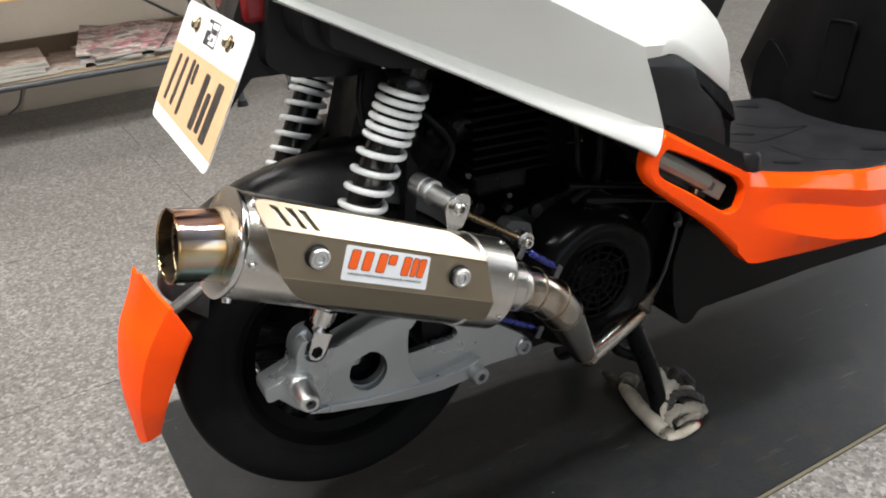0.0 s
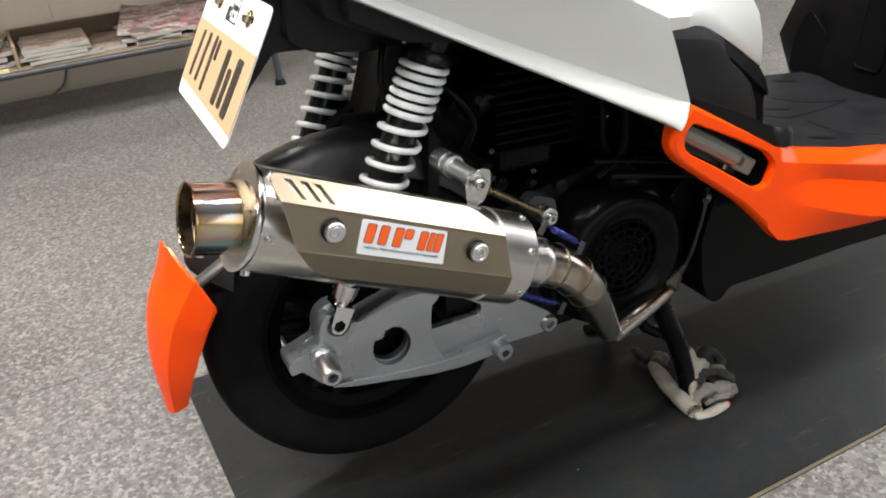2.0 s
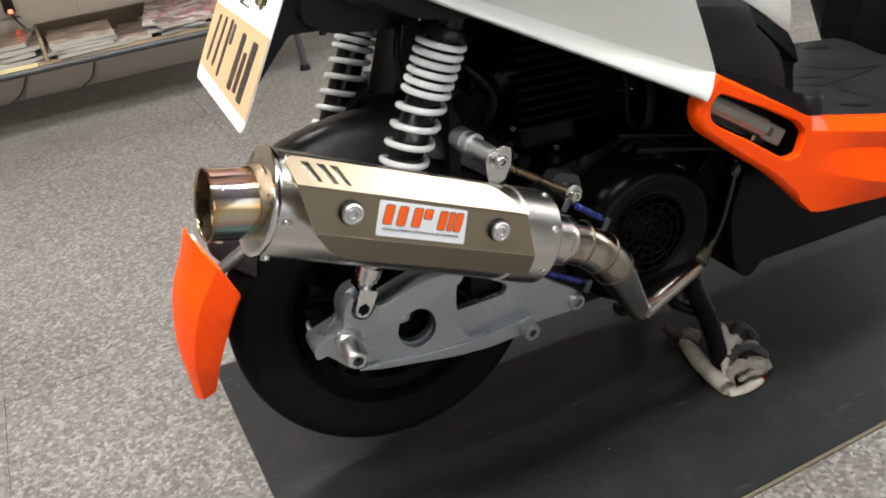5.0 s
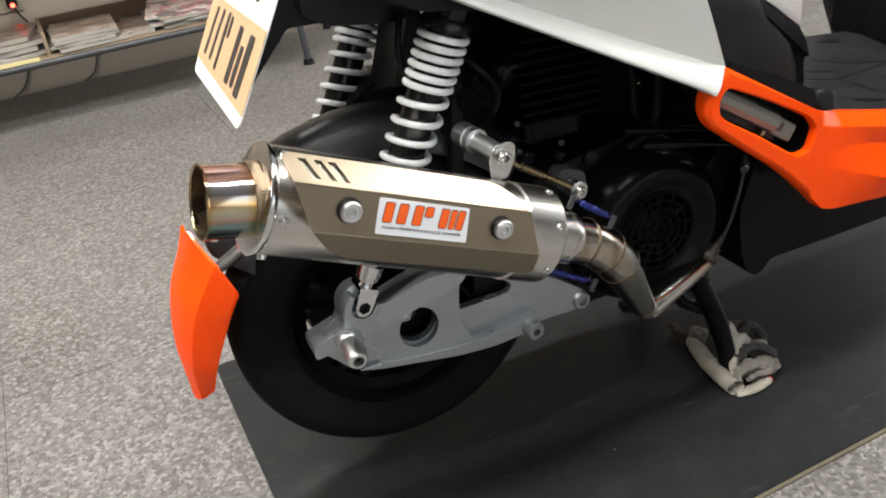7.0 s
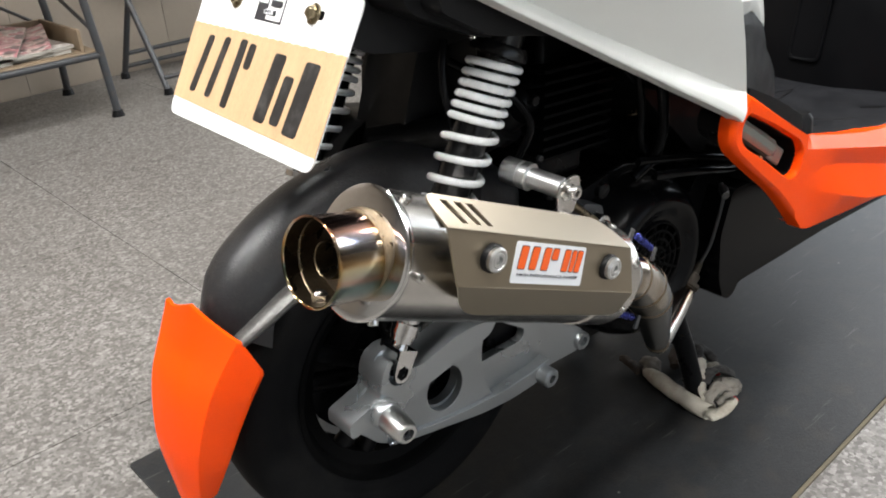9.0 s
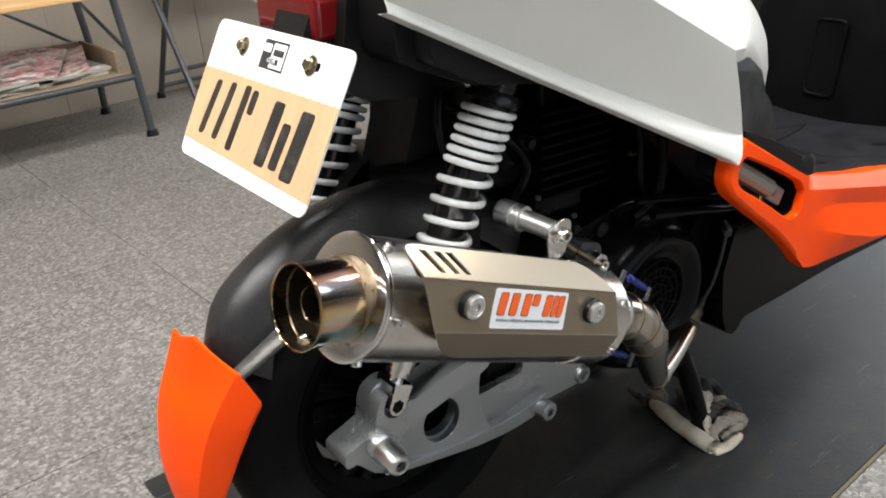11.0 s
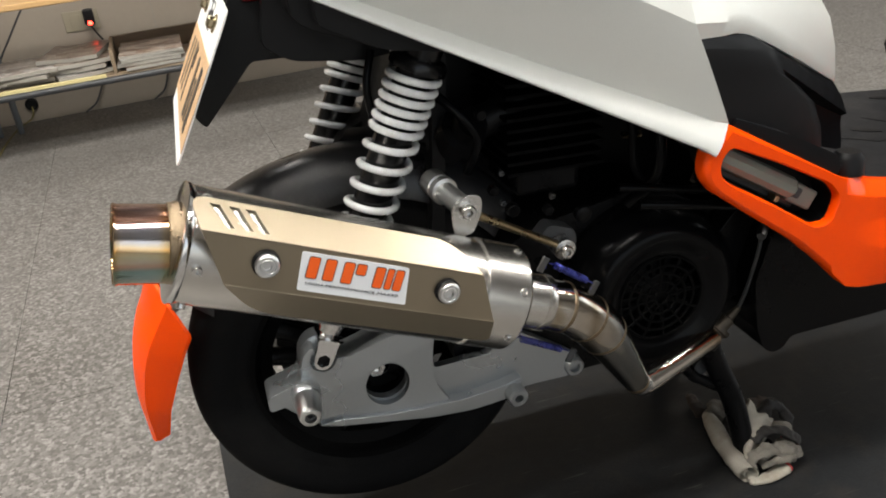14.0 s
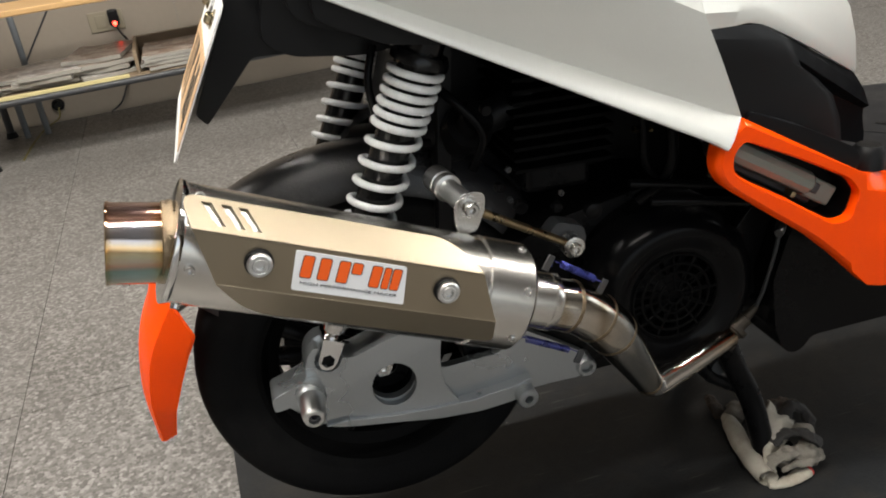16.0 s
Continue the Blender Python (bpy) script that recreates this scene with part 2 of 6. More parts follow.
scuffed(M_MAT)
M_MAT_EDGE = material("mat_edge_dirt", (0.11, 0.095, 0.065), 0.9, vary=0.3, scale=40)
M_SILVER = material("satin_silver_paint", (0.79, 0.800, 0.768), 0.40, metal=0.25, vary=0.03, scale=12, fine=900, bump=0.02, coat=0.15, rough_vary=0.04)
M_ORANGE = material("orange_gloss_paint", (0.94, 0.074, 0.0030), 0.42, vary=0.03, scale=10, fine=500, bump=0.0, coat=0.38, rough_vary=0.05, spec=0.0)
M_BLACK = material("black_plastic", (0.0055, 0.0055, 0.006), 0.42, vary=0.2, scale=25, fine=700, bump=0.10, spec=0.18)
M_GREY = material("charcoal_plastic", (0.0125, 0.0130, 0.0150), 0.46, vary=0.22, scale=18, fine=800, bump=0.12, spec=0.22)
M_APRON = material("dull_black_apron_plastic", (0.0028, 0.0029, 0.0034), 0.38, vary=0.2, scale=14, fine=800, bump=0.06, spec=0.06)
M_INFILL = material("smooth_black_plastic", (0.0055, 0.0058, 0.0068), 0.40, vary=0.12, scale=18, fine=800, bump=0.06, spec=0.12)
M_GUARD = material("worn_black_mudguard", (0.016, 0.016, 0.0175), 0.33, vary=0.25, scale=8, fine=420, bump=0.22, spec=0.55, stain=(0.05, 0.047, 0.043), stain_scale=90, stain_mix=0.4)
M_STRUT = material("weathered_alloy", (0.125, 0.122, 0.118), 0.42, metal=0.7, vary=0.35, scale=70, fine=300, bump=0.25, stain=(0.06, 0.055, 0.05), stain_scale=80, stain_mix=0.5)
M_GLOSSBLACK = material("gloss_black_paint", (0.005, 0.005, 0.0055), 0.18, vary=0.2, scale=30, bump=0.02, spec=0.28)
M_ENGINE = material("black_engine_casting", (0.0045, 0.0045, 0.005), 0.32, vary=0.35, scale=40, fine=500, bump=0.15, spec=0.12, stain=(0.018, 0.015, 0.013), stain_scale=22, stain_mix=0.25)
M_TYRE = material("tyre_rubber", (0.0068, 0.0068, 0.0072), 0.78, spec=0.08, vary=0.25, scale=30, fine=400, bump=0.15, stain=(0.022, 0.021, 0.019), stain_scale=14, stain_mix=0.25)
M_ALLOY = material("painted_cast_alloy", (0.365, 0.385, 0.395), 0.33, metal=0.82, vary=0.03, scale=14, fine=420, bump=0.02, coat=0.35)
M_STEEL = material("brushed_steel", (0.60, 0.58, 0.55), 0.25, metal=1.0, vary=0.015, scale=6, fine=220, bump=0.0, stretch=(12, 1, 1), rough_vary=0.015)
M_CHROME = material("chrome", (0.72, 0.71, 0.70), 0.10, metal=1.0, vary=0.05, scale=40, bump=0.0, rough_vary=0.04)
M_BOLT = material("bolt_steel", (0.62, 0.61, 0.59), 0.24, metal=1.0, vary=0.1, scale=90, bump=0.02)
M_ALU = material("machined_aluminium", (0.66, 0.665, 0.66), 0.33, metal=1.0, vary=0.04, scale=60, bump=0.02, rough_vary=0.04)
M_BRASS = material("zinc_yellow_bolt", (0.30, 0.25, 0.165), 0.3, metal=1.0, vary=0.15, scale=90, bump=0.02)
M_SHIELD = material("bronze_anodised_shield", (0.255, 0.210, 0.148), 0.30, metal=0.74, vary=0.02, scale=9, fine=60, bump=0.0, rough_vary=0.005, coat=0.30)
M_SHIELD.node_tree.nodes["Principled BSDF"].inputs["Coat Roughness"].default_value = 0.22
# first list paints the room's reflections into the colour, second is heat tint
M_TIP = heat_and_mirror_tinted("heat_tinted_tip", 0.13, [(0.0, (0.44, 0.37, 0.29)), (0.16, (0.42, 0.38, 0.33)), (0.25, (0.24, 0.32, 0.32)), (0.36, (0.20, 0.31, 0.31)), (0.43, (0.55, 0.37, 0.30)), (0.48, (0.58, 0.53, 0.44)), (0.55, (0.64, 0.60, 0.42)), (0.62, (0.84, 0.60, 0.34)), (0.69, (0.84, 0.70, 0.56)), (0.76, (0.76, 0.76, 0.84)), (0.86, (0.76, 0.76, 0.88)), (0.93, (0.72, 0.40, 0.32)), (1.02, (0.40, 0.28, 0.27))],
                     [(0.0, (0.40, 0.26, 0.12)), (0.07, (0.80, 0.64, 0.42)), (0.16, (0.98, 0.92, 0.84)), (0.50, (1.0, 1.0, 1.0)), (0.76, (0.98, 0.94, 0.88)), (0.88, (0.86, 0.70, 0.46)), (1.0, (0.50, 0.36, 0.20))], 0.0335)
M_PIPE = tinted_steel("welded_link_pipe", 0.14, [(0.0, (0.60, 0.58, 0.55)), (0.22, (0.56, 0.53, 0.49)), (0.30, (0.34, 0.28, 0.20)), (0.36, (0.50, 0.46, 0.41)), (0.48, (0.46, 0.41, 0.35)), (0.54, (0.27, 0.22, 0.16)), (0.60, (0.38, 0.34, 0.29)), (0.72, (0.25, 0.24, 0.22)), (0.85, (0.20, 0.195, 0.18)), (1.1, (0.26, 0.225, 0.18))])
M_HEADER = tinted_steel("heat_tinted_header", 0.18, [(0.0, (0.50, 0.48, 0.45)), (0.3, (0.62, 0.59, 0.55)), (0.7, (0.60, 0.55, 0.49)), (0.92, (0.50, 0.40, 0.30)), (1.1, (0.30, 0.22, 0.15))])
M_SOOT = material("brown_heat_stained_steel", (0.15, 0.115, 0.075), 0.30, metal=1.0, vary=0.3, scale=50, fine=300, bump=0.03)
M_SOOTDARK = material("sooty_steel", (0.055, 0.046, 0.036), 0.5, metal=0.7, vary=0.3, scale=60, fine=300, bump=0.05)
# deeper, duller black for the rim, fins and grille
M_RIM = material("sooty_black_paint", (0.0035, 0.0035, 0.0036), 0.55, vary=0.3, scale=30, fine=300, bump=0.05, spec=0.045)
M_FAN = material("satin_black_cover", (0.0036, 0.0036, 0.0040), 0.20, vary=0.25, scale=30, fine=300, bump=0.02, spec=0.085, rough_vary=0.05)
M_WELD = material("weld_bead", (0.23, 0.175, 0.115), 0.35, metal=1.0, vary=0.3, scale=160, fine=700, bump=0.4)
M_BLUESPRING = material("blue_tinted_spring", (0.065, 0.075, 0.30), 0.28, metal=0.9, vary=0.2, scale=120)
M_GOLDROD = material("zinc_rod", (0.42, 0.33, 0.20), 0.3, metal=1.0, vary=0.15, scale=60)
M_WHITEPAINT = material("white_spring_paint", (0.76, 0.775, 0.785), 0.30, vary=0.05, scale=60, bump=0.0, stain=(0.35, 0.31, 0.27), stain_scale=60, stain_mix=0.3, coat=0.2)
M_PLATE = material("white_plate_enamel", (0.84, 0.84, 0.83), 0.4, vary=0.03, scale=20, bump=0.01, stain=(0.7, 0.69, 0.66), stain_scale=14, stain_mix=0.3)
M_TAPE = material("beige_masking_tape", (0.56, 0.365, 0.205), 0.55, vary=0.16, scale=22, fine=260, bump=0.12, stretch=(1, 5, 1))
M_INK = material("black_marker_ink", (0.018, 0.017, 0.017), 0.38, vary=0.5, scale=60, fine=200, bump=0.05, stain=(0.09, 0.085, 0.08), stain_scale=50, stain_mix=0.6)
M_STICKER = material("white_sticker", (0.80, 0.82, 0.85), 0.35, vary=0.02, scale=20, bump=0.0)
M_STICKER_ORANGE = material("orange_print", (0.90, 0.12, 0.008), 0.4, vary=0.02, bump=0.0)
M_STICKER_BLACK = material("black_print", (0.03, 0.03, 0.035), 0.4, vary=0.05, bump=0.0)
M_RED = clear("red_lens", (0.20, 0.008, 0.010), 0.15)
M_RED.node_tree.nodes["Principled BSDF"].inputs["Transmission Weight"].default_value = 0.3
M_LENS = clear("smoked_clear_lens", (0.21, 0.24, 0.21), 0.12)
M_LENS.node_tree.nodes["Principled BSDF"].inputs["Transmission Weight"].default_value = 0.12
M_WOOD = material("varnished_pine", (0.55, 0.34, 0.15), 0.4, vary=0.15, scale=8, fine=90, stretch=(1, 9, 9), bump=0.05)
M_PLY = material("old_plywood", (0.235, 0.175, 0.115), 0.6, vary=0.2, scale=10, fine=120, stretch=(1, 7, 7), bump=0.08, stain=(0.12, 0.09, 0.06), stain_scale=9, stain_mix=0.5)
M_IRON = material("dark_painted_steel", (0.035, 0.038, 0.042), 0.42, vary=0.25, scale=40, bump=0.06, stain=(0.09, 0.06, 0.04), stain_scale=30, stain_mix=0.3)
M_POST = material("grey_painted_steel", (0.125, 0.138, 0.150), 0.45, vary=0.15, scale=30, bump=0.04)
M_YELLOWPVC = material("aged_yellow_edge", (0.58, 0.50, 0.25), 0.5, vary=0.1, scale=30)
M_BEIGE = material("beige_outlet_plastic", (0.235, 0.205, 0.150), 0.45, vary=0.05, scale=30, bump=0.0)
M_LED = glow("red_indicator", (1.0, 0.05, 0.03), 12.0)
M_TUBE = glow("fluorescent_tube", (1.0, 0.97, 0.91), 6.0)
M_GLOVE = material("knitted_cotton", (0.385, 0.360, 0.305), 0.95, vary=0.12, scale=40, fine=900, bump=0.5, stain=(0.24, 0.205, 0.165), stain_scale=26, stain_mix=0.8)
M_GLOVE_GREY = material("grey_dirty_cotton", (0.19, 0.175, 0.15), 0.92, vary=0.25, scale=40, fine=800, bump=0.5, stain=(0.07, 0.06, 0.05), stain_scale=30, stain_mix=0.9)
M_GLOVE_DARK = material("oil_blackened_palm", (0.022, 0.020, 0.019), 0.8, vary=0.3, scale=50, fine=600, bump=0.4)
M_GLOVE_BROWN = material("oil_browned_cotton", (0.05, 0.036, 0.027), 0.9, vary=0.3, scale=50, fine=700, bump=0.4, stain=(0.03, 0.025, 0.022), stain_scale=40, stain_mix=0.8)
M_GLOVE_RED = material("red_cuff_thread", (0.50, 0.03, 0.03), 0.9, vary=0.1, scale=80, bump=0.3)
M_ASPHALT = material("asphalt", (0.05, 0.05, 0.05), 0.9, vary=0.2, scale=6, fine=80)


def printed(name, tones, scale, seed):
    """Glossy printed paper: blocks of colour in a loose page layout."""
    m = bpy.data.materials.new("magazine_" + name)
    m.use_nodes = True
    n, l = m.node_tree.nodes, m.node_tree.links
    b = n["Principled BSDF"]
    b.inputs["Roughness"].default_value = 0.32
    co = n.new("ShaderNodeTexCoord")
    mp = n.new("ShaderNodeMapping")
    mp.inputs["Location"].default_value = (seed, seed * 0.7, 0)
    mp.inputs["Scale"].default_value = (1.0, 1.7, 1.0)
    l.new(co.outputs["Object"], mp.inputs["Vector"])
    v = n.new("ShaderNodeTexVoronoi")
    v.distance = "CHEBYCHEV"
    v.inputs["Scale"].default_value = scale
    l.new(mp.outputs["Vector"], v.inputs["Vector"])
    sp = n.new("ShaderNodeSeparateColor")
    l.new(v.outputs["Color"], sp.inputs["Color"])
    cr = n.new("ShaderNodeValToRGB")
    cr.color_ramp.interpolation = "CONSTANT"
    e = cr.color_ramp.elements
    e[0].position, e[0].color = 0.0, (*tones[0], 1)
    e[1].position, e[1].color = (len(tones) - 1) / len(tones), (*tones[-1], 1)
    for k in range(1, len(tones) - 1):
        e.new(k / len(tones)).color = (*tones[k], 1)
    l.new(sp.outputs["Red"], cr.inputs["Fac"])
    nz = n.new("ShaderNodeTexNoise")
    nz.inputs["Scale"].default_value, nz.inputs["Detail"].default_value = 60, 5
    l.new(co.outputs["Object"], nz.inputs["Vector"])
    mr = n.new("ShaderNodeMapRange")
    mr.inputs["From Min"].default_value, mr.inputs["From Max"].default_value = 0.35, 0.65
    mr.inputs["To Min"].default_value, mr.inputs["To Max"].default_value = 0.55, 1.1
    l.new(nz.outputs["Fac"], mr.inputs["Value"])
    mx = n.new("ShaderNodeMix")
    mx.data_type, mx.blend_type = "RGBA", "MULTIPLY"
    mx.inputs[0].default_value = 1.0
    l.new(cr.outputs["Color"], mx.inputs[6])
    l.new(mr.outputs["Result"], mx.inputs[7])
    l.new(mx.outputs[2], b.inputs["Base Color"])
    return m


PAPER = [printed("pink", ((0.50, 0.29, 0.29), (0.53, 0.48, 0.45), (0.40, 0.16, 0.18), (0.48, 0.37, 0.34), (0.13, 0.10, 0.10)), 24, 1.0),
         printed("brown", ((0.32, 0.25, 0.20), (0.40, 0.34, 0.29), (0.18, 0.11, 0.07), (0.29, 0.22, 0.19)), 22, 4.0),
         printed("pale", ((0.51, 0.49, 0.46), (0.46, 0.42, 0.38), (0.28, 0.24, 0.22), (0.53, 0.50, 0.48)), 20, 7.0),
         printed("blue", ((0.44, 0.46, 0.50), (0.22, 0.29, 0.40), (0.50, 0.46, 0.44), (0.44, 0.14, 0.14), (0.32, 0.38, 0.29)), 26, 9.0)]
M_PAGES = material("page_edges", (0.31, 0.295, 0.262), 0.8, vary=0.15, scale=60, fine=900, stretch=(1, 1, 40), bump=0.1)


# ---- mesh helpers ----
def part(name, bm, mat, parent=None, label="", smooth=40.0, bevel=0.0):
    """Links a bmesh as one mesh object under a thing or a part."""
    bmesh.ops.recalc_face_normals(bm, faces=bm.faces)
    me = bpy.data.meshes.new(name)
    bm.to_mesh(me)
    bm.free()
    for m in (mat if isinstance(mat, (list, tuple)) else [mat]):
        me.materials.append(m)
    if smooth:
        me.polygons.foreach_set("use_smooth", [True] * len(me.polygons))
        me.set_sharp_from_angle(angle=radians(smooth))
    ob = new(name, me)
    if parent:
        ob.parent = parent
    if bevel:
        md = ob.modifiers.new("round", "BEVEL")
        md.width, md.segments, md.limit_method, md.angle_limit = bevel, 3, "ANGLE", radians(35)
        md.harden_normals = False
    if label:
        ob["label"] = label
    return ob


def thing(name, label, category, group="", at=(0, 0, 0)):
    ob = new(name)
    ob.empty_display_size = 0.05
    ob.location = at
    return tagged(ob, label, category, group)


def add_box(bm, lo, hi, m=None):
    vs = [bm.verts.new((x, y, z)) for x in (lo[0], hi[0]) for y in (lo[1], hi[1]) for z in (lo[2], hi[2])]
    for f in ((0, 1, 3, 2), (4, 6, 7, 5), (0, 4, 5, 1), (2, 3, 7, 6), (0, 2, 6, 4), (1, 5, 7, 3)):
        bm.faces.new([vs[i] for i in f])
    if m is not None:
        for v in vs:
            v.co = m @ v.co
    return bm


def box(lo, hi, m=None):
    return add_box(bmesh.new(), lo, hi, m)


def add_sweep(bm, pts, radii, segs=16, caps=True, closed=False, squash=1.0, up=None):
    """A tube along points; radii: one number or one for each point."""
    pts = [Vector(p) for p in pts]
    n = len(pts)
    if not isinstance(radii, (list, tuple)):
        radii = [radii] * n
    tang = []
    for i in range(n):
        a = pts[(i - 1) % n] if closed or i > 0 else pts[i]
        b = pts[(i + 1) % n] if closed or i < n - 1 else pts[i]
        tang.append((b - a).normalized())
    ref = Vector(up) if up else (Vector((0, 0, 1)) if abs(tang[0].z) < 0.9 else Vector((1, 0, 0)))
    nrm = (ref - tang[0] * ref.dot(tang[0])).normalized()
    rings = []
    for i in range(n):
        nrm = (nrm - tang[i] * nrm.dot(tang[i])).normalized()
        bi = tang[i].cross(nrm)
        rings.append([bm.verts.new(pts[i] + (nrm * math.cos(2 * math.pi * k / segs) * squash + bi * math.sin(2 * math.pi * k / segs)) * radii[i]) for k in range(segs)])
    for i in range(n if closed else n - 1):
        a, b = rings[i], rings[(i + 1) % n]
        for k in range(segs):
            bm.faces.new((a[k], a[(k + 1) % segs], b[(k + 1) % segs], b[k]))
    if caps and not closed:
        bm.faces.new(rings[0][::-1])
        bm.faces.new(rings[-1])
    return bm


def sweep(pts, radii, segs=16, **k):
    return add_sweep(bmesh.new(), pts, radii, segs, **k)


def rod(a, b, r1, r2=None, segs=20):
    return sweep([a, b], [r1, r1 if r2 is None else r2], segs)


def add_lathe(bm, profile, m, segs=48, closed=False):
    """Turns (along, radius) pairs about the local x axis of m."""
    rings = []
    for s, r in profile:
        if r < 1e-6:
            rings.append([bm.verts.new(m @ Vector((s, 0, 0)))])
        else:
            rings.append([bm.verts.new(m @ Vector((s, r * math.cos(2 * math.pi * k / segs), r * math.sin(2 * math.pi * k / segs)))) for k in range(segs)])
    pairs = list(zip(rings, rings[1:])) + ([(rings[-1], rings[0])] if closed else [])
    for a, b in pairs:
        for k in range(segs):
            j = (k + 1) % segs
            if len(a) == 1 and len(b) == 1:
                continue
            if len(a) == 1:
                bm.faces.new((a[0], b[k], b[j]))
            elif len(b) == 1:
                bm.faces.new((a[k], b[0], a[j]))
            else:
                bm.faces.new((a[k], a[j], b[j], b[k]))
    return bm


def lathe(profile, m, segs=48, closed=False):
    return add_lathe(bmesh.new(), profile, m, segs, closed)


def smooth_line(pts, steps=6, closed=False):
    """Catmull-Rom through the points."""
    pts = [Vector(p) for p in pts]
    n, out = len(pts), []
    for i in range(n if closed else n - 1):
        if closed:
            p0, p1, p2, p3 = pts[i - 1], pts[i], pts[(i + 1) % n], pts[(i + 2) % n]
        else:
            p0, p1, p2, p3 = pts[max(i - 1, 0)], pts[i], pts[i + 1], pts[min(i + 2, n - 1)]
        for k in range(steps):
            t = k / steps
            out.append(0.5 * ((2 * p1) + (p2 - p0) * t + (2 * p0 - 5 * p1 + 4 * p2 - p3) * t * t + (3 * p1 - p0 - 3 * p2 + p3) * t ** 3))
    if not closed:
        out.append(pts[-1])
    return out


def rounded(pts, radius, steps=5):
    """A 2D outline with its corners rounded."""
    out, n = [], len(pts)
    for i in range(n):
        r = radius[i] if isinstance(radius, (list, tuple)) else radius
        p, a, b = Vector(pts[i]), Vector(pts[i - 1]), Vector(pts[(i + 1) % n])
        da, db = (a - p), (b - p)
        c = min(r, da.length * 0.48, db.length * 0.48)
        if c < 1e-5:
            out.append(p)
            continue
        s, e = p + da.normalized() * c, p + db.normalized() * c
        for k in range(steps + 1):
            t = k / steps
            out.append((1 - t) ** 2 * s + 2 * t * (1 - t) * p + t * t * e)
    return out


def add_prism(bm, outline, holes, d0, d1, m):
    """A plate cut to a 2D outline with holes; depth from d0 to d1 along the local z of m."""
    tmp = bmesh.new()
    edges = []
    for loop in [outline] + list(holes):
        vs = [tmp.verts.new((p[0], p[1], 0)) for p in loop]
        edges += [tmp.edges.new((vs[i], vs[(i + 1) % len(vs)])) for i in range(len(vs))]
    bmesh.ops.triangle_fill(tmp, use_beauty=True, use_dissolve=False, edges=edges)
    tmp.verts.index_update()
    top = [bm.verts.new(m @ Vector((v.co.x, v.co.y, d1))) for v in tmp.verts]
    low = [bm.verts.new(m @ Vector((v.co.x, v.co.y, d0))) for v in tmp.verts]
    for f in tmp.faces:
        ids = [v.index for v in f.verts]
        bm.faces.new([top[i] for i in ids])
        bm.faces.new([low[i] for i in reversed(ids)])
    for e in tmp.edges:
        if len(e.link_faces) == 1:
            i, j = (v.index for v in e.verts)
            bm.faces.new((low[i], low[j], top[j], top[i]))
    tmp.free()
    return bm


def prism(outline, holes, d0, d1, m):
    return add_prism(bmesh.new(), outline, holes, d0, d1, m)


def loft(rows, thick=0.0, inward=(0, 1, 0), close_rows=False):
    """A skin through rows of points, given a thickness along inward."""
    bm = bmesh.new()
    inward = Vector(inward)

    def skin(off):
        g = [[bm.verts.new(Vector(p) + off) for p in r] for r in rows]
        k = len(g)
        for i in range(k if close_rows else k - 1):
            a, b = g[i], g[(i + 1) % k]
            for j in range(len(a) - 1):
                bm.faces.new((a[j], a[j + 1], b[j + 1], b[j]))
        return g
    g = skin(Vector((0, 0, 0)))
    if thick:
        h = skin(inward * thick)
        rim = [(i, 0) for i in range(len(g))] + [(len(g) - 1, j) for j in range(1, len(g[0]))]
        rim += [(i, len(g[0]) - 1) for i in range(len(g) - 2, -1, -1)] + [(0, j) for j in range(len(g[0]) - 2, 0, -1)]
        for (a, b), (c, d) in zip(rim, rim[1:] + rim[:1]):
            bm.faces.new((g[a][b], g[c][d], h[c][d], h[a][b]))
    return bm


def frame_of(a, b, up=(0, 0, 1)):
    """Local x from a to b, local z near up."""
    x = (Vector(b) - Vector(a)).normalized()
    z = (Vector(up) - x * Vector(up).dot(x)).normalized()
    y = z.cross(x)
    m = Matrix((x, y, z)).transposed().to_4x4()
    m.translation = a
    return m


def hex_bolt(name, m, r, h, mat, parent, label="", washer=0.0, socket=True):
    """A round-headed cap screw along local x, with a recessed socket."""
    prof = [(0, 0), (0, r * 1.5), (washer, r * 1.5)] if washer else [(0, 0)]
    prof += [(washer, r), (washer + h * 0.85, r), (washer + h, r * 0.85)]
    prof += [(washer + h, r * 0.48), (washer + h * 0.45, r * 0.44), (washer + h * 0.45, 0)] if socket else [(washer + h, 0)]
    return part(name, lathe(prof, m, 20), mat, parent, label)


XZ = Matrix(((1, 0, 0, 0), (0, 0, -1, 0), (0, 1, 0, 0), (0, 0, 0, 1)))   # 2D (x, z) outlines; depth runs towards -y


# ---- the room ----
def structure(name, bm, mat, label, smooth=0.0, bevel=0.0):
    return tagged(part(name, bm, mat, None, label, smooth, bevel), kind="structure")


floor = structure("floor", box((ROOM_U0, ROOM_V0, -0.12), (ROOM_U1, 0.0, -0.0026), ROOM), M_FLOOR, "grey speckled terrazzo tile floor with thin dark joints")
ground = structure("ground", box((-60, -60, -0.3), (60, 60, -0.13)), M_ASPHALT, "plain grey asphalt outside the shop")
wall_north = structure("wall_north", box((ROOM_U0, 0.0, -0.12), (ROOM_U1, 0.15, ROOM_H), ROOM), M_WALLJOINT, "off-white tiled back wall of the workshop")
structure("wall_west", box((ROOM_U0 - 0.15, ROOM_V0 - 0.15, -0.12), (ROOM_U0, 0.15, ROOM_H), ROOM), M_PLASTER, "plain plaster wall")
# openings in the south and east walls are added for the fill lamps
_w = box((ROOM_U0, ROOM_V0 - 0.15, -0.12), (-1.8, ROOM_V0, ROOM_H), ROOM)
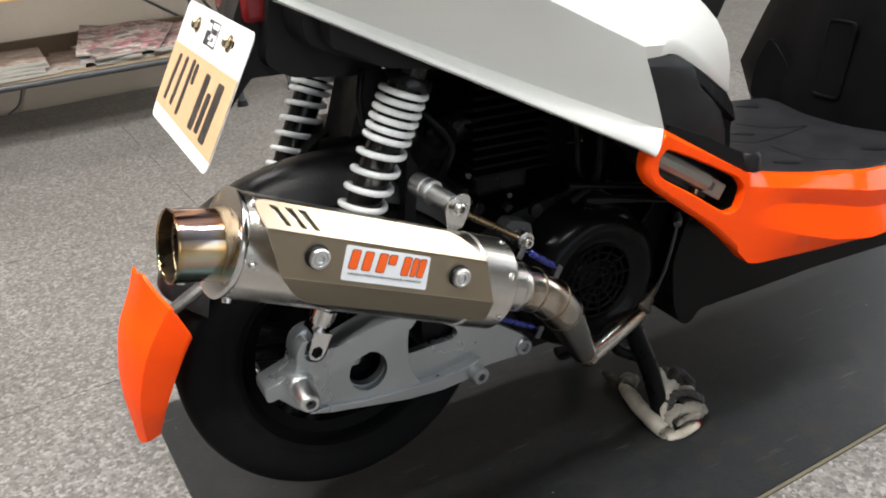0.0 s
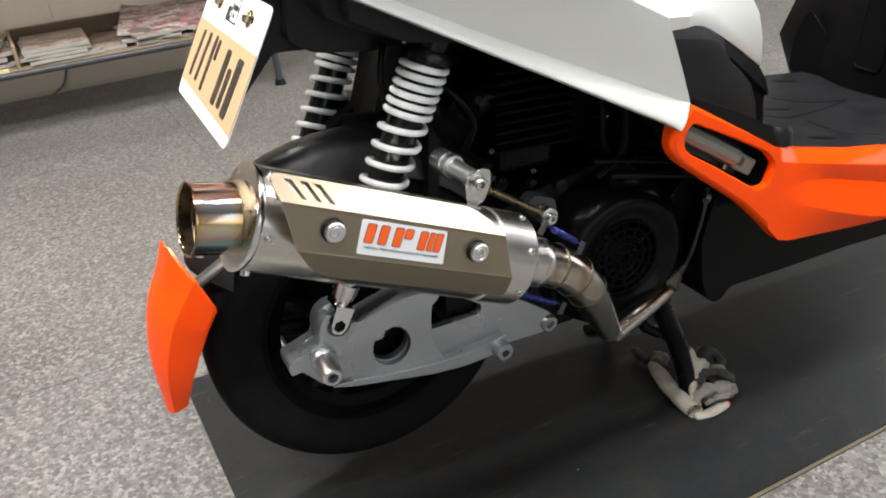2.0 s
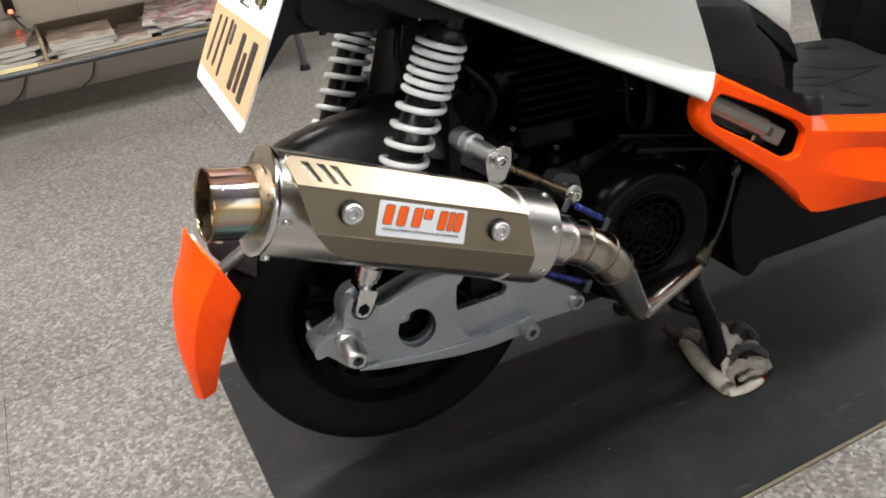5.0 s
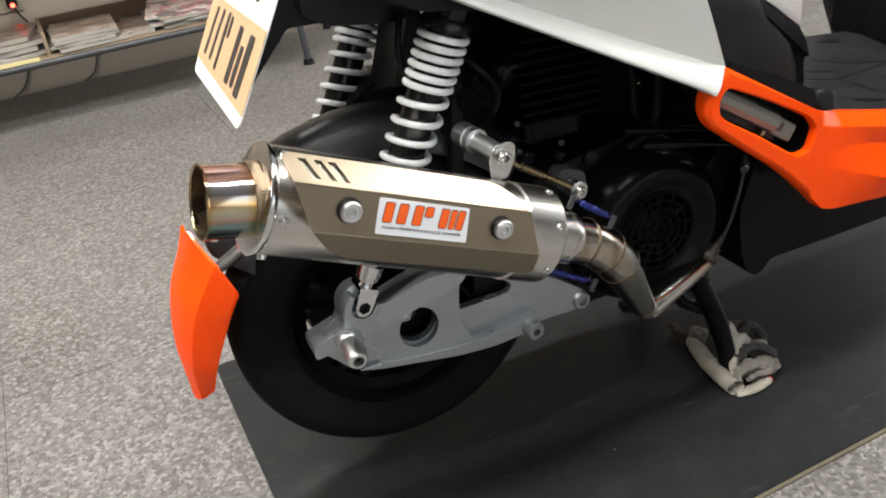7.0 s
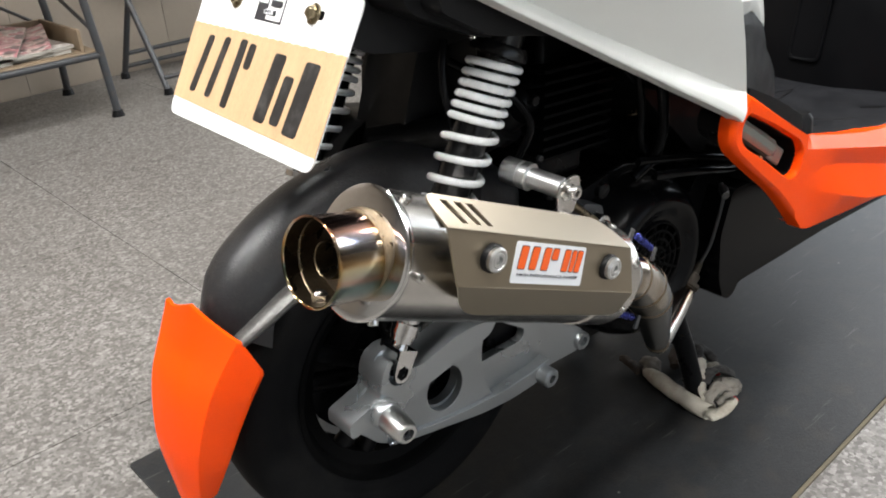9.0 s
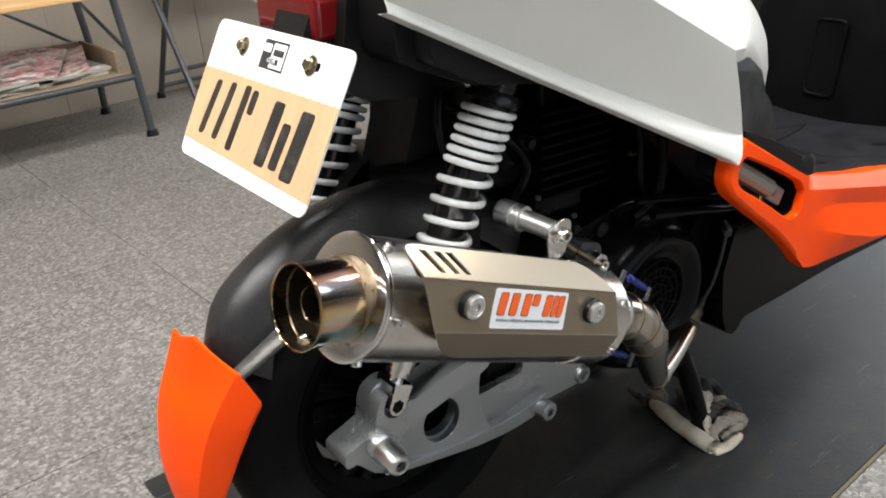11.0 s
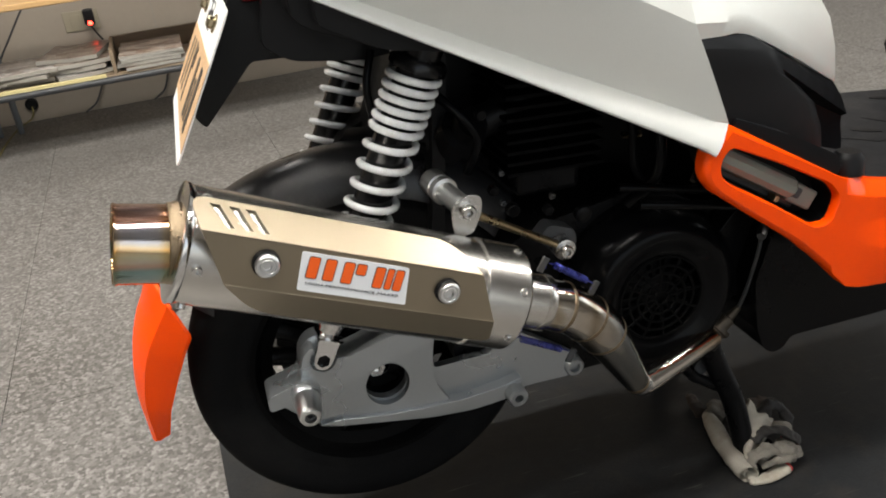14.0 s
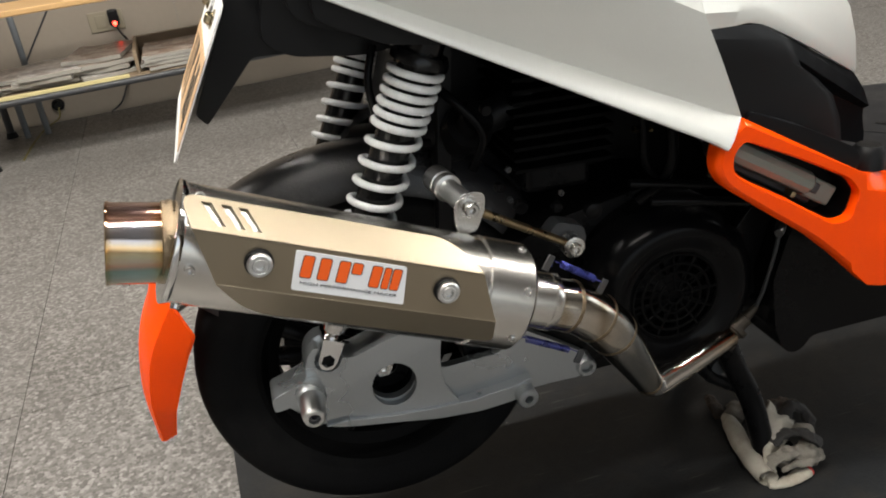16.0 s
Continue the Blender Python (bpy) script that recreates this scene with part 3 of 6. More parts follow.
add_box(_w, (2.8, ROOM_V0 - 0.15, -0.12), (ROOM_U1, ROOM_V0, ROOM_H), ROOM)
add_box(_w, (-1.8, ROOM_V0 - 0.15, 2.55), (2.8, ROOM_V0, ROOM_H), ROOM)
structure("wall_south", _w, M_PLASTER, "plain unseen plaster wall with an added wide opening")
_w = box((ROOM_U1, ROOM_V0 - 0.15, -0.12), (ROOM_U1 + 0.15, -4.9, ROOM_H), ROOM)
add_box(_w, (ROOM_U1, -0.15, -0.12), (ROOM_U1 + 0.15, 0.15, ROOM_H), ROOM)
add_box(_w, (ROOM_U1, -4.9, 2.78), (ROOM_U1 + 0.15, -0.15, ROOM_H), ROOM)
structure("wall_east", _w, M_PLASTER, "plain unseen wall beside an added opening")
structure("ceiling", box((ROOM_U0 - 0.15, ROOM_V0 - 0.15, ROOM_H), (ROOM_U1 + 0.15, 0.15, ROOM_H + 0.12), ROOM), M_PLASTER, "plain off-white ceiling")


# fixture body added around each unseen ceiling lamp
def tube_fixture(tu, tv):
    lamp = thing("ceiling_light", "white fluorescent tube fixture added on the unseen ceiling", "light", "ceiling lights")
    part("housing", box((tu - 0.62, tv - 0.07, ROOM_H - 0.06), (tu + 0.62, tv + 0.07, ROOM_H), ROOM), M_PLASTER, lamp, bevel=0.006)
    for dv in (-0.04, 0.04):
        part("tube", sweep([ROOM @ Vector((tu - 0.58, tv + dv, ROOM_H - 0.085)), ROOM @ Vector((tu + 0.58, tv + dv, ROOM_H - 0.085))], 0.014, 12), M_TUBE, lamp)


for tu, tv, _ in TUBES:
    tube_fixture(tu, tv)

# ---- the rubber mat ----
MAT = Matrix.Translation((-0.214, 0.380, 0)) @ Matrix.Rotation(math.atan(0.046), 4, "Z")   # at the far corner; x along the mat
mat_outline = rounded([(0, -0.735), (1.96, -0.735), (1.96, 0), (0, 0)], 0.006, 3)
rubber_mat = part("rubber_mat", prism(mat_outline, [], 0.0005, 0.005, MAT), M_MAT, None, smooth=0)
tagged(rubber_mat, "worn black rubber mat with grey scuffs lying on the tiles", "mat")
part("edge_strip", box((0.006, -0.741, 0.0004), (1.96, -0.7355, 0.0035), MAT), M_MAT_EDGE, rubber_mat, "dirty tan edge strip")

# ---- the scooter ----
scooter = thing("scooter", "silver and orange motor scooter parked on its centre stand", "scooter")
scooter.matrix_world = LEAN
AXLE = Vector((0.005, 0.0, 0.279))
WHEEL = Matrix.Translation(AXLE) @ Matrix(((0, 1, 0, 0), (-1, 0, 0, 0), (0, 0, 1, 0), (0, 0, 0, 1)))   # local x towards -y

# rear wheel
wheel = part("rear_wheel", lathe([(-0.045, 0), (-0.045, 0.030), (-0.02, 0.036), (0.02, 0.036), (0.045, 0.030), (0.045, 0)], WHEEL, 40), M_GLOSSBLACK, scooter, "black cast rear wheel")
half = [(0.0000, 0.2150), (0.0100, 0.2147), (0.0205, 0.2136), (0.0290, 0.2108), (0.0358, 0.2064), (0.0405, 0.2001), (0.0435, 0.1920), (0.0445, 0.1830), (0.0435, 0.1730), (0.0415, 0.1632), (0.0405, 0.1600), (0.0408, 0.1540), (0.0390, 0.1480), (0.0360, 0.1390), (0.0300, 0.1370)]
part("tyre", lathe([(-x, r) for x, r in half[:0:-1]] + half, WHEEL, 120), M_TYRE, wheel, "black rubber tyre")
rim = [(-0.040, 0.146), (-0.040, 0.140), (-0.036, 0.136), (-0.028, 0.132), (-0.022, 0.118), (0.022, 0.118), (0.028, 0.132), (0.036, 0.136), (0.040, 0.140), (0.040, 0.146), (0.034, 0.144), (0.030, 0.139), (0.0, 0.126), (-0.030, 0.139), (-0.034, 0.144)]
part("rim", lathe(rim, WHEEL, 96, closed=True), M_RIM, wheel, "black painted rim")
for k in range(5):
    a = radians(20 + 72 * k)
    ca, sa = math.cos(a), math.sin(a)
    spoke = bmesh.new()
    for da in (-0.16, 0.16):
        cb, sb = math.cos(a + da), math.sin(a + da)
        add_sweep(spoke, [WHEEL @ Vector((0.016, ca * 0.030, sa * 0.030)), WHEEL @ Vector((0.018, cb * 0.075, sb * 0.075)), WHEEL @ Vector((0.010, cb * 0.121, sb * 0.121))], [0.013, 0.011, 0.012], 10)
    part("spoke", spoke, M_ENGINE, wheel)
part("brake_drum", lathe([(-0.02, 0.036), (-0.02, 0.108), (-0.055, 0.112), (-0.062, 0.100), (-0.062, 0.0)], WHEEL, 40), M_ENGINE, wheel)
part("axle_nut", lathe([(0.045, 0.0), (0.045, 0.012), (0.052, 0.012), (0.053, 0.015), (0.055, 0.015), (0.056, 0.011), (0.066, 0.011), (0.066, 0.005), (0.062, 0.0)], WHEEL, 6), M_BOLT, wheel, "steel axle nut")

# cast swing arm on the muffler side
ARM_Y = 0.080
arm_out = rounded([(-0.118, 0.303), (-0.116, 0.284), (-0.104, 0.272), (-0.080, 0.244), (-0.046, 0.236), (0.006, 0.228), (0.060, 0.219), (0.110, 0.217), (0.150, 0.222), (0.200, 0.226), (0.246, 0.226), (0.262, 0.238), (0.252, 0.256), (0.216, 0.281), (0.176, 0.306), (0.120, 0.335), (0.076, 0.352), (0.034, 0.354), (-0.030, 0.333), (-0.052, 0.336), (-0.082, 0.322)],
                  [0.008, 0.008, 0.012, 0.016, 0.02, 0.02, 0.02, 0.02, 0.02, 0.01, 0.012, 0.012, 0.01, 0.012, 0.02, 0.03, 0.02, 0.012, 0.008, 0.008, 0.01], 4)
arm_hole = [(0.010 + 0.0265 * math.cos(2 * math.pi * k / 28), 0.280 + 0.0265 * math.sin(2 * math.pi * k / 28)) for k in range(28)]
arm_win = rounded([(0.066, 0.280), (0.072, 0.330), (0.100, 0.326), (0.146, 0.297), (0.142, 0.284)], 0.010, 4)
swing_arm = part("swing_arm", prism(arm_out, [arm_hole, arm_win], ARM_Y, ARM_Y + 0.0120, XZ), M_ALLOY, scooter, "silver-grey cast alloy swing arm", bevel=0.0022)


def beam(pts, rad, d0, d1, bevel=0.005):
    return part("beam", prism(rounded(pts, rad, 4), [], ARM_Y + d0, ARM_Y + d1, XZ), M_ALLOY, swing_arm, bevel=bevel)


# raised web with the large lightening hole
web_out = rounded([(-0.118, 0.285), (-0.100, 0.268), (-0.080, 0.2465), (-0.046, 0.2385), (0.006, 0.2305), (0.062, 0.2235), (0.092, 0.228), (0.080, 0.244), (0.069, 0.262), (0.066, 0.300), (0.071, 0.335), (0.036, 0.335), (-0.030, 0.312), (-0.062, 0.298)], [0.006, 0.012, 0.012, 0.02, 0.02, 0.02, 0.006, 0.014, 0.014, 0.014, 0.006, 0.01, 0.01, 0.006], 4)
web_hole = [(0.0105 + 0.0258 * math.cos(2 * math.pi * k / 32), 0.278 + 0.0280 * math.sin(2 * math.pi * k / 32)) for k in range(32)]
_ring = lambda r: [(0.0105 + r * math.cos(2 * math.pi * k / 32), 0.279 + r * math.sin(2 * math.pi * k / 32)) for k in range(32)]
_pocket = prism(_ring(0.0310), [_ring(0.0270)], ARM_Y - 0.018, ARM_Y - 0.0005, XZ)
add_prism(_pocket, _ring(0.0310), [_ring(0.0115)], ARM_Y - 0.021, ARM_Y - 0.018, XZ)
part("hub_pocket", _pocket, M_ENGINE, swing_arm, smooth=30)
part("web", prism(web_out, [web_hole], ARM_Y + 0.004, ARM_Y + 0.0215, XZ), M_ALLOY, swing_arm, bevel=0.0052)
# rear block, shock pocket and upper band in one casting
CU, CR = Vector((0.38, 0.92)), Vector((0.92, -0.38))
pocket = [Vector((-0.0605, 0.338)) + CR * r + CU * v for r, v in ((0.0150, 0.004), (0.0140, -0.008), (0.0065, -0.0155), (-0.0065, -0.0155), (-0.0140, -0.008), (-0.0148, 0.004), (-0.0132, 0.0110), (-0.0185, 0.0105), (-0.0228, 0.001), (-0.0222, -0.010))]
upper = [(-0.087, 0.3165), (-0.127, 0.302), (-0.126, 0.284), (-0.104, 0.288), (-0.074, 0.2915), (-0.058, 0.2975), (0.050, 0.3270), (0.066, 0.333), (0.078, 0.349), (0.034, 0.3525), (0.009, 0.348), (-0.033, 0.334)] + [tuple(p) for p in pocket]
part("upper_casting", prism(rounded(upper, [0.006, 0.006, 0.006, 0.01, 0.01, 0.01, 0.01, 0.004, 0.01, 0.01, 0.01, 0.006, 0.002, 0.006, 0.006, 0.006, 0.006, 0.006, 0.003, 0.006, 0.01, 0.008], 4), [], ARM_Y - 0.004, ARM_Y + 0.0365, XZ), M_ALLOY, swing_arm, bevel=0.0042)
part("shock_boss", lathe([(0, 0), (0, 0.0215), (0.0185, 0.0210), (0.0200, 0.0190), (0.0200, 0)], Matrix.Translation((-0.0617, -ARM_Y + 0.002, 0.338)) @ WHEEL.to_3x3().to_4x4(), 32), M_ALLOY, swing_arm)
# lip along the lower edge
beam([(-0.078, 0.246), (-0.046, 0.238), (0.006, 0.230), (0.060, 0.2215), (0.110, 0.219), (0.158, 0.224), (0.178, 0.252), (0.150, 0.2435), (0.100, 0.2375), (0.050, 0.2375), (0.000, 0.2405), (-0.050, 0.248)], 0.010, 0.002, 0.0270, 0.0055)
_ax = frame_of((-0.0848, -0.1240, 0.2990), (-0.0865, -0.1605, 0.2960))
part("stand_bobbin", lathe([(0.004, 0), (0.004, 0.0148), (0.006, 0.0150), (0.032, 0.0124), (0.0350, 0.0114), (0.0364, 0.0098), (0.0364, 0.0066), (0.026, 0.0062), (0.026, 0)], _ax, 32), M_ALU, swing_arm, "tapered aluminium paddock bobbin")
part("bobbin_boss", lathe([(-0.012, 0), (-0.012, 0.0175), (-0.004, 0.0165), (0.003, 0.0158), (0.005, 0.0140), (0.005, 0)], _ax, 32), M_ALLOY, swing_arm)
part("bobbin_bore", lathe([(0.0262, 0), (0.0262, 0.0061), (0.0330, 0.0060), (0.0330, 0.003), (0.029, 0.0025), (0.029, 0)], _ax, 12), M_IRON, swing_arm)
_bx = frame_of((0.163, -ARM_Y - 0.005, 0.233), (0.165, -0.128, 0.231))
part("lug_bush", lathe([(0, 0), (0, 0.0150), (0.022, 0.0125), (0.036, 0.0125), (0.038, 0.0105), (0.038, 0.0055), (0.024, 0.005), (0.024, 0)], _bx, 28), M_ALLOY, swing_arm)
_cx = frame_of((0.250, -ARM_Y + 0.006, 0.240), (0.250, -0.108, 0.239))
part("pivot_bolt", lathe([(0, 0), (0, 0.0130), (0.022, 0.0125), (0.024, 0.0110), (0.024, 0.0070), (0.014, 0.0065), (0.014, 0)], _cx, 28), M_ALLOY, swing_arm)
hex_bolt("bolt", frame_of((-0.012, -ARM_Y - 0.019, 0.305), (-0.012, -0.2, 0.305)), 0.004, 0.004, M_BOLT, swing_arm)


# shock absorbers, one on each side
def shock(side):
    top, low = Vector((0.0658, side * 0.127, 0.645)), Vector((-0.0605 - (0.016 if side > 0 else 0.0), side * 0.1025, 0.339))
    body = part("shock_absorber", rod(top + (low - top) * -0.10, top + (low - top) * 0.50, 0.0195, 0.0195, 28), M_GLOSSBLACK, scooter, "black rear shock absorber")
    m = frame_of(top, low, (1, 0, 0))
    L = (low - top).length
    part("rod", lathe([(L * 0.48, 0.0), (L * 0.48, 0.0135), (L * 0.76, 0.0135), (L * 0.76, 0)], m, 24), M_CHROME, body, "chromed damper rod")
    part("spring_seat", lathe([(-0.012, 0), (-0.012, 0.026), (-0.006, 0.029), (0.0, 0.029), (0.002, 0.020), (0.002, 0)], m, 32), M_GLOSSBLACK, body)
    part("lower_seat", lathe([(L * 0.535, 0.010), (L * 0.535, 0.029), (L * 0.555, 0.029), (L * 0.56, 0.016), (L * 0.56, 0.010)], m, 32, closed=True), M_CHROME, body)
    pts, s, ang, wire = [], 0.004, 0.0, 0.0038
    while s < L * 0.525:
        pts.append(m @ Vector((s, 0.0248 * math.cos(ang), 0.0248 * math.sin(ang))))
        pitch = 0.0108 if s < 0.066 else 0.0215
        if s < 0.006 or s > L * 0.515:
            pitch = 0.007
        ang += 2 * math.pi / 26
        s += pitch / 26
    part("spring", sweep(pts, wire, 10), M_WHITEPAINT, body, "white painted coil spring")
    part("adjuster", lathe([(L * 0.74, 0), (L * 0.74, 0.0155), (L * 0.79, 0.0155), (L * 0.795, 0.012), (L * 0.84, 0.0125), (L * 0.845, 0.0155), (L * 0.885, 0.0155), (L * 0.888, 0.0135), (L * 0.905, 0.0135), (L * 0.907, 0.0095), (L - 0.023, 0.0095), (L - 0.023, 0)], m, 14), M_CHROME, body, "knurled chrome adjuster")
    cl = bmesh.new()
    out = rounded([(-0.0115, 0.024), (0.0115, 0.024), (0.0102, -0.003), (0.006, -0.0115), (-0.006, -0.0115), (-0.0102, -0.003)], [0.0005, 0.0005, 0.005, 0.004, 0.004, 0.005], 4)
    t = (top - low).normalized()
    for d in (0.0135, -0.016):
        fm = Matrix.Translation(low + Vector((0, side * (d + 0.001), 0)) + t * 0.0) @ Matrix(((t.z, t.x, 0, 0), (0, 0, side, 0), (-t.x, t.z, 0, 0), (0, 0, 0, 1)))
        hole = [(0.0076 * math.cos(math.pi * (k + 0.5) / 3), -0.001 + 0.0082 * math.sin(math.pi * (k + 0.5) / 3)) for k in range(6)] if d > 0 else None
        add_prism(cl, out, [hole] if hole else [], 0, 0.004, fm)
    add_prism(cl, [(-0.0115, 0.0195), (0.0115, 0.0195), (0.0115, 0.024), (-0.0115, 0.024)], [], -0.0335, -0.001, Matrix.Translation(low + Vector((0, side * 0.0185, 0))) @ Matrix(((t.z, t.x, 0, 0), (0, 0, side, 0), (-t.x, t.z, 0, 0), (0, 0, 0, 1))))
    part("clevis", cl, M_CHROME, body, "polished steel clevis", smooth=30)
    part("clevis_bolt", rod(low + Vector((0, side * 0.0, -0.002)), low + Vector((0, side * 0.0125, -0.002)), 0.0082, None, 6), M_ENGINE, body)


shock(-1)
shock(1)
hex_bolt("mount_bolt", frame_of((0.0504, -0.112, 0.6663), (0.0504, -0.2, 0.668)), 0.0078, 0.008, M_BOLT, scooter, "bright steel shock mount bolt")

# inner rear mudguard over the wheel
rows = []
for k in range(25):
    a = radians(149 - 108 * k / 24)
    flare = 0.050 - 0.004 * math.sin(k / 24 * math.pi)
    row = []
    for j in range(13):
        w = -1 + 2 * j / 12
        deg = math.degrees(a)
        rr = 0.262 + 0.006 * min(1.0, max(0.0, (deg - 105) / 35)) - 0.016 * max(0.0, (deg - 138) / 11) - 0.050 * abs(w) ** 3.0
        row.append(AXLE + Vector((rr * math.cos(a), w * flare, rr * math.sin(a))))
    rows.append(row)
part("inner_mudguard", loft(rows, 0.003, (0.3, 0, -1)), M_GUARD, scooter, "scuffed black plastic inner mudguard")

# orange mud flap behind the wheel: a folded blade with a middle face and two side facets
FLAP_Q = (0.0, 0.16, 0.32, 0.50, 0.74, 1.0)
FLAP_FOLD = [(-0.2116, -0.0700, 0.4135), (-0.2269, -0.0640, 0.3868), (-0.2422, -0.0595, 0.3575), (-0.2529, -0.0540, 0.3234), (-0.2601, -0.0460, 0.2781), (-0.2590, -0.0330, 0.2230)]
FLAP_EDGE = [(-0.2112, -0.0712, 0.4120), (-0.1962, -0.0790, 0.3770), (-0.2095, -0.0722, 0.3485), (-0.2235, -0.0640, 0.3130), (-0.2375, -0.0555, 0.2735), (-0.2462, -0.0365, 0.2310)]
FLAP_TOP = ((-1.0, 0.0), (0.0, 0.0235), (0.56, 0.0100), (0.66, 0.0085), (0.76, 0.0150), (1.0, 0.0060))
FLAP_MID = -0.0115


def along_keys(keys, values, q):
    """A value between keys, on straight lines."""
    for (a, b), (u, v) in zip(zip(keys, keys[1:]), zip(values, values[1:])):
        if q <= b:
            f = (q - a) / (b - a)
            return u.lerp(v, f) if isinstance(u, Vector) else u + (v - u) * f
    return values[-1]


_fold = smooth_line(FLAP_FOLD, 8)
rows = []
for k in range(41):
    q = k / 40
    j = next(i for i in range(5) if q <= FLAP_Q[i + 1] + 1e-9)
    g = (j + (q - FLAP_Q[j]) / (FLAP_Q[j + 1] - FLAP_Q[j])) * 8
    fold = _fold[int(g)].lerp(_fold[min(int(g) + 1, len(_fold) - 1)], g - int(g))
    edge = along_keys(FLAP_Q, [Vector(p) for p in FLAP_EDGE], q)
    tip = max(0.0, (q - 0.9) / 0.1)
    mirror = lambda p: Vector((p.x - 0.34 * (FLAP_MID - p.y), 2 * FLAP_MID - p.y, p.z))   # the far half stands further back
    row = [edge, edge.lerp(fold, 0.5), fold.lerp(edge, 0.06), fold]
    for i in range(1, 12):
        w = -1 + 2 * i / 12
        p = fold.lerp(mirror(fold), (w + 1) / 2)
        lift = along_keys([u for u, _ in FLAP_TOP], [v for _, v in FLAP_TOP], w) * max(0.0, 1 - q / 0.16)
        row.append(p + Vector((-0.0075 * (1 - w * w) * (1 - 0.5 * q), 0, lift - 0.008 * tip * (1 - w * w))))
    row += [mirror(fold), mirror(fold.lerp(edge, 0.06)), mirror(edge.lerp(fold, 0.5)), mirror(edge)]
    rows.append(row)
flap = part("mud_flap", loft(rows, 0.004, (1, 0, 0)), M_ORANGE, scooter, "glossy orange mud flap", smooth=24, bevel=0.0012)
part("flap_strut", sweep(smooth_line([(-0.208, -0.060, 0.406), (-0.185, -0.066, 0.422), (-0.150, -0.072, 0.444), (-0.115, -0.080, 0.460), (-0.08, -0.090, 0.462)], 5), [0.0110 + 0.007 * i / 20 for i in range(21)], 14, squash=0.55), M_STRUT, scooter, "weathered grey alloy strut")

# ---- the muffler ----
MF = frame_of((-0.1584, -0.2374, 0.5406), (0.1395, -0.219, 0.4202))
CAN = frame_of(MF @ Vector((0, 0, 0.0038)), MF @ Vector((0.29, 0, 0)))   # the can droops slightly against its shield
muffler = part("muffler", lathe([(-0.023, 0.044), (-0.023, 0.0502), (0.2440, 0.0512), (0.2452, 0.0500), (0.2472, 0.0500), (0.2484, 0.0524), (0.2930, 0.0524), (0.2965, 0.0495), (0.2970, 0.020)], CAN, 72), M_STEEL, scooter, "brushed stainless steel muffler can", smooth=30)
part("end_cap", lathe([(-0.0190, 0.0503), (-0.0200, 0.0513), (-0.0222, 0.0519), (-0.0245, 0.0518), (-0.0255, 0.0507), (-0.0259, 0.0490), (-0.0265, 0.0450), (-0.0270, 0.0405), (-0.0273, 0.0368), (-0.0274, 0.0330), (-0.0274, 0.0120)], CAN, 72), M_CHROME, muffler, "polished steel end cap")
TM = frame_of((-0.1535, -0.2388, 0.5476), (-0.0560, -0.2300, 0.5271))   # the tailpipe points less steeply up than the can
part("tailpipe", lathe([(-0.0100, 0.0330), (-0.0340, 0.0330), (-0.0715, 0.0330), (-0.0730, 0.0337), (-0.0748, 0.0337), (-0.0756, 0.0328), (-0.0748, 0.0318), (-0.0740, 0.0316)], Matrix.Identity(4), 64), M_TIP, muffler, "polished tailpipe with golden heat tint").matrix_basis = TM
part("weld", lathe([(-0.0235, 0.0335), (-0.0245, 0.0352), (-0.0275, 0.0355), (-0.0295, 0.0343), (-0.0312, 0.0345), (-0.0330, 0.0343), (-0.0338, 0.0331)], TM, 64), M_WELD, muffler)
part("tailpipe_lining", lathe([(-0.0742, 0.03165), (-0.0620, 0.0314), (-0.0612, 0.0306), (-0.0600, 0.0304), (-0.0400, 0.0302), (-0.0390, 0.0300)], TM, 56), M_SOOT, muffler, "brown heat-stained pipe lining")
part("baffle", lathe([(-0.0420, 0.0312), (-0.0430, 0.0312), (-0.0445, 0.0145), (-0.0420, 0.0132), (-0.0300, 0.0132), (-0.0290, 0.0), (-0.0280, 0.0), (-0.0280, 0.0312)], TM, 40), M_SOOTDARK, muffler, "sooty baffle plate")
part("baffle_tube", lathe([(-0.0440, 0.0148), (-0.0590, 0.0146), (-0.0606, 0.0139), (-0.0598, 0.0131), (-0.0440, 0.0129)], TM, 36), M_SOOT, muffler)
hex_bolt("baffle_bolt", TM @ Matrix.Translation((-0.060, 0.004, -0.0375)) @ pose(0, 0, 0, 0, -90, 0), 0.0046, 0.004, M_BOLT, muffler)
part("baffle_nut", lathe([(0, 0), (0, 0.0062), (0.005, 0.0062), (0.0065, 0.0042), (0.0075, 0.0036), (0.0075, 0)], TM @ Matrix.Translation((-0.060, 0.004, -0.0318)) @ pose(0, 0, 0, 0, -90, 0), 6), M_BOLT, muffler)
for sx, ang in ((-0.0110, 182), (-0.0110, 112), (-0.0110, 250), (0.2855, 152), (0.2855, 206), (0.2855, 100)):
    a = radians(ang)
    n = MF.to_3x3() @ Vector((0, math.cos(a), math.sin(a)))
    p = CAN @ Vector((sx, 0.0500 * math.cos(a), 0.0500 * math.sin(a)))
    hex_bolt("screw", frame_of(p, p + n, (0.3, 0.2, 0.9)), 0.0042, 0.0042, M_BOLT, muffler)


def facet(o, y):
    """A plane of the heat shield: local x along the muffler, y across the facet, z outwards."""
    x, y = Vector((1, 0, 0)), Vector(y).normalized()
    z = x.cross(y)
    if z.y > 0:
        z = -z
    m = Matrix((x, y, z)).transposed().to_4x4()
    m.translation = o
    return MF @ m


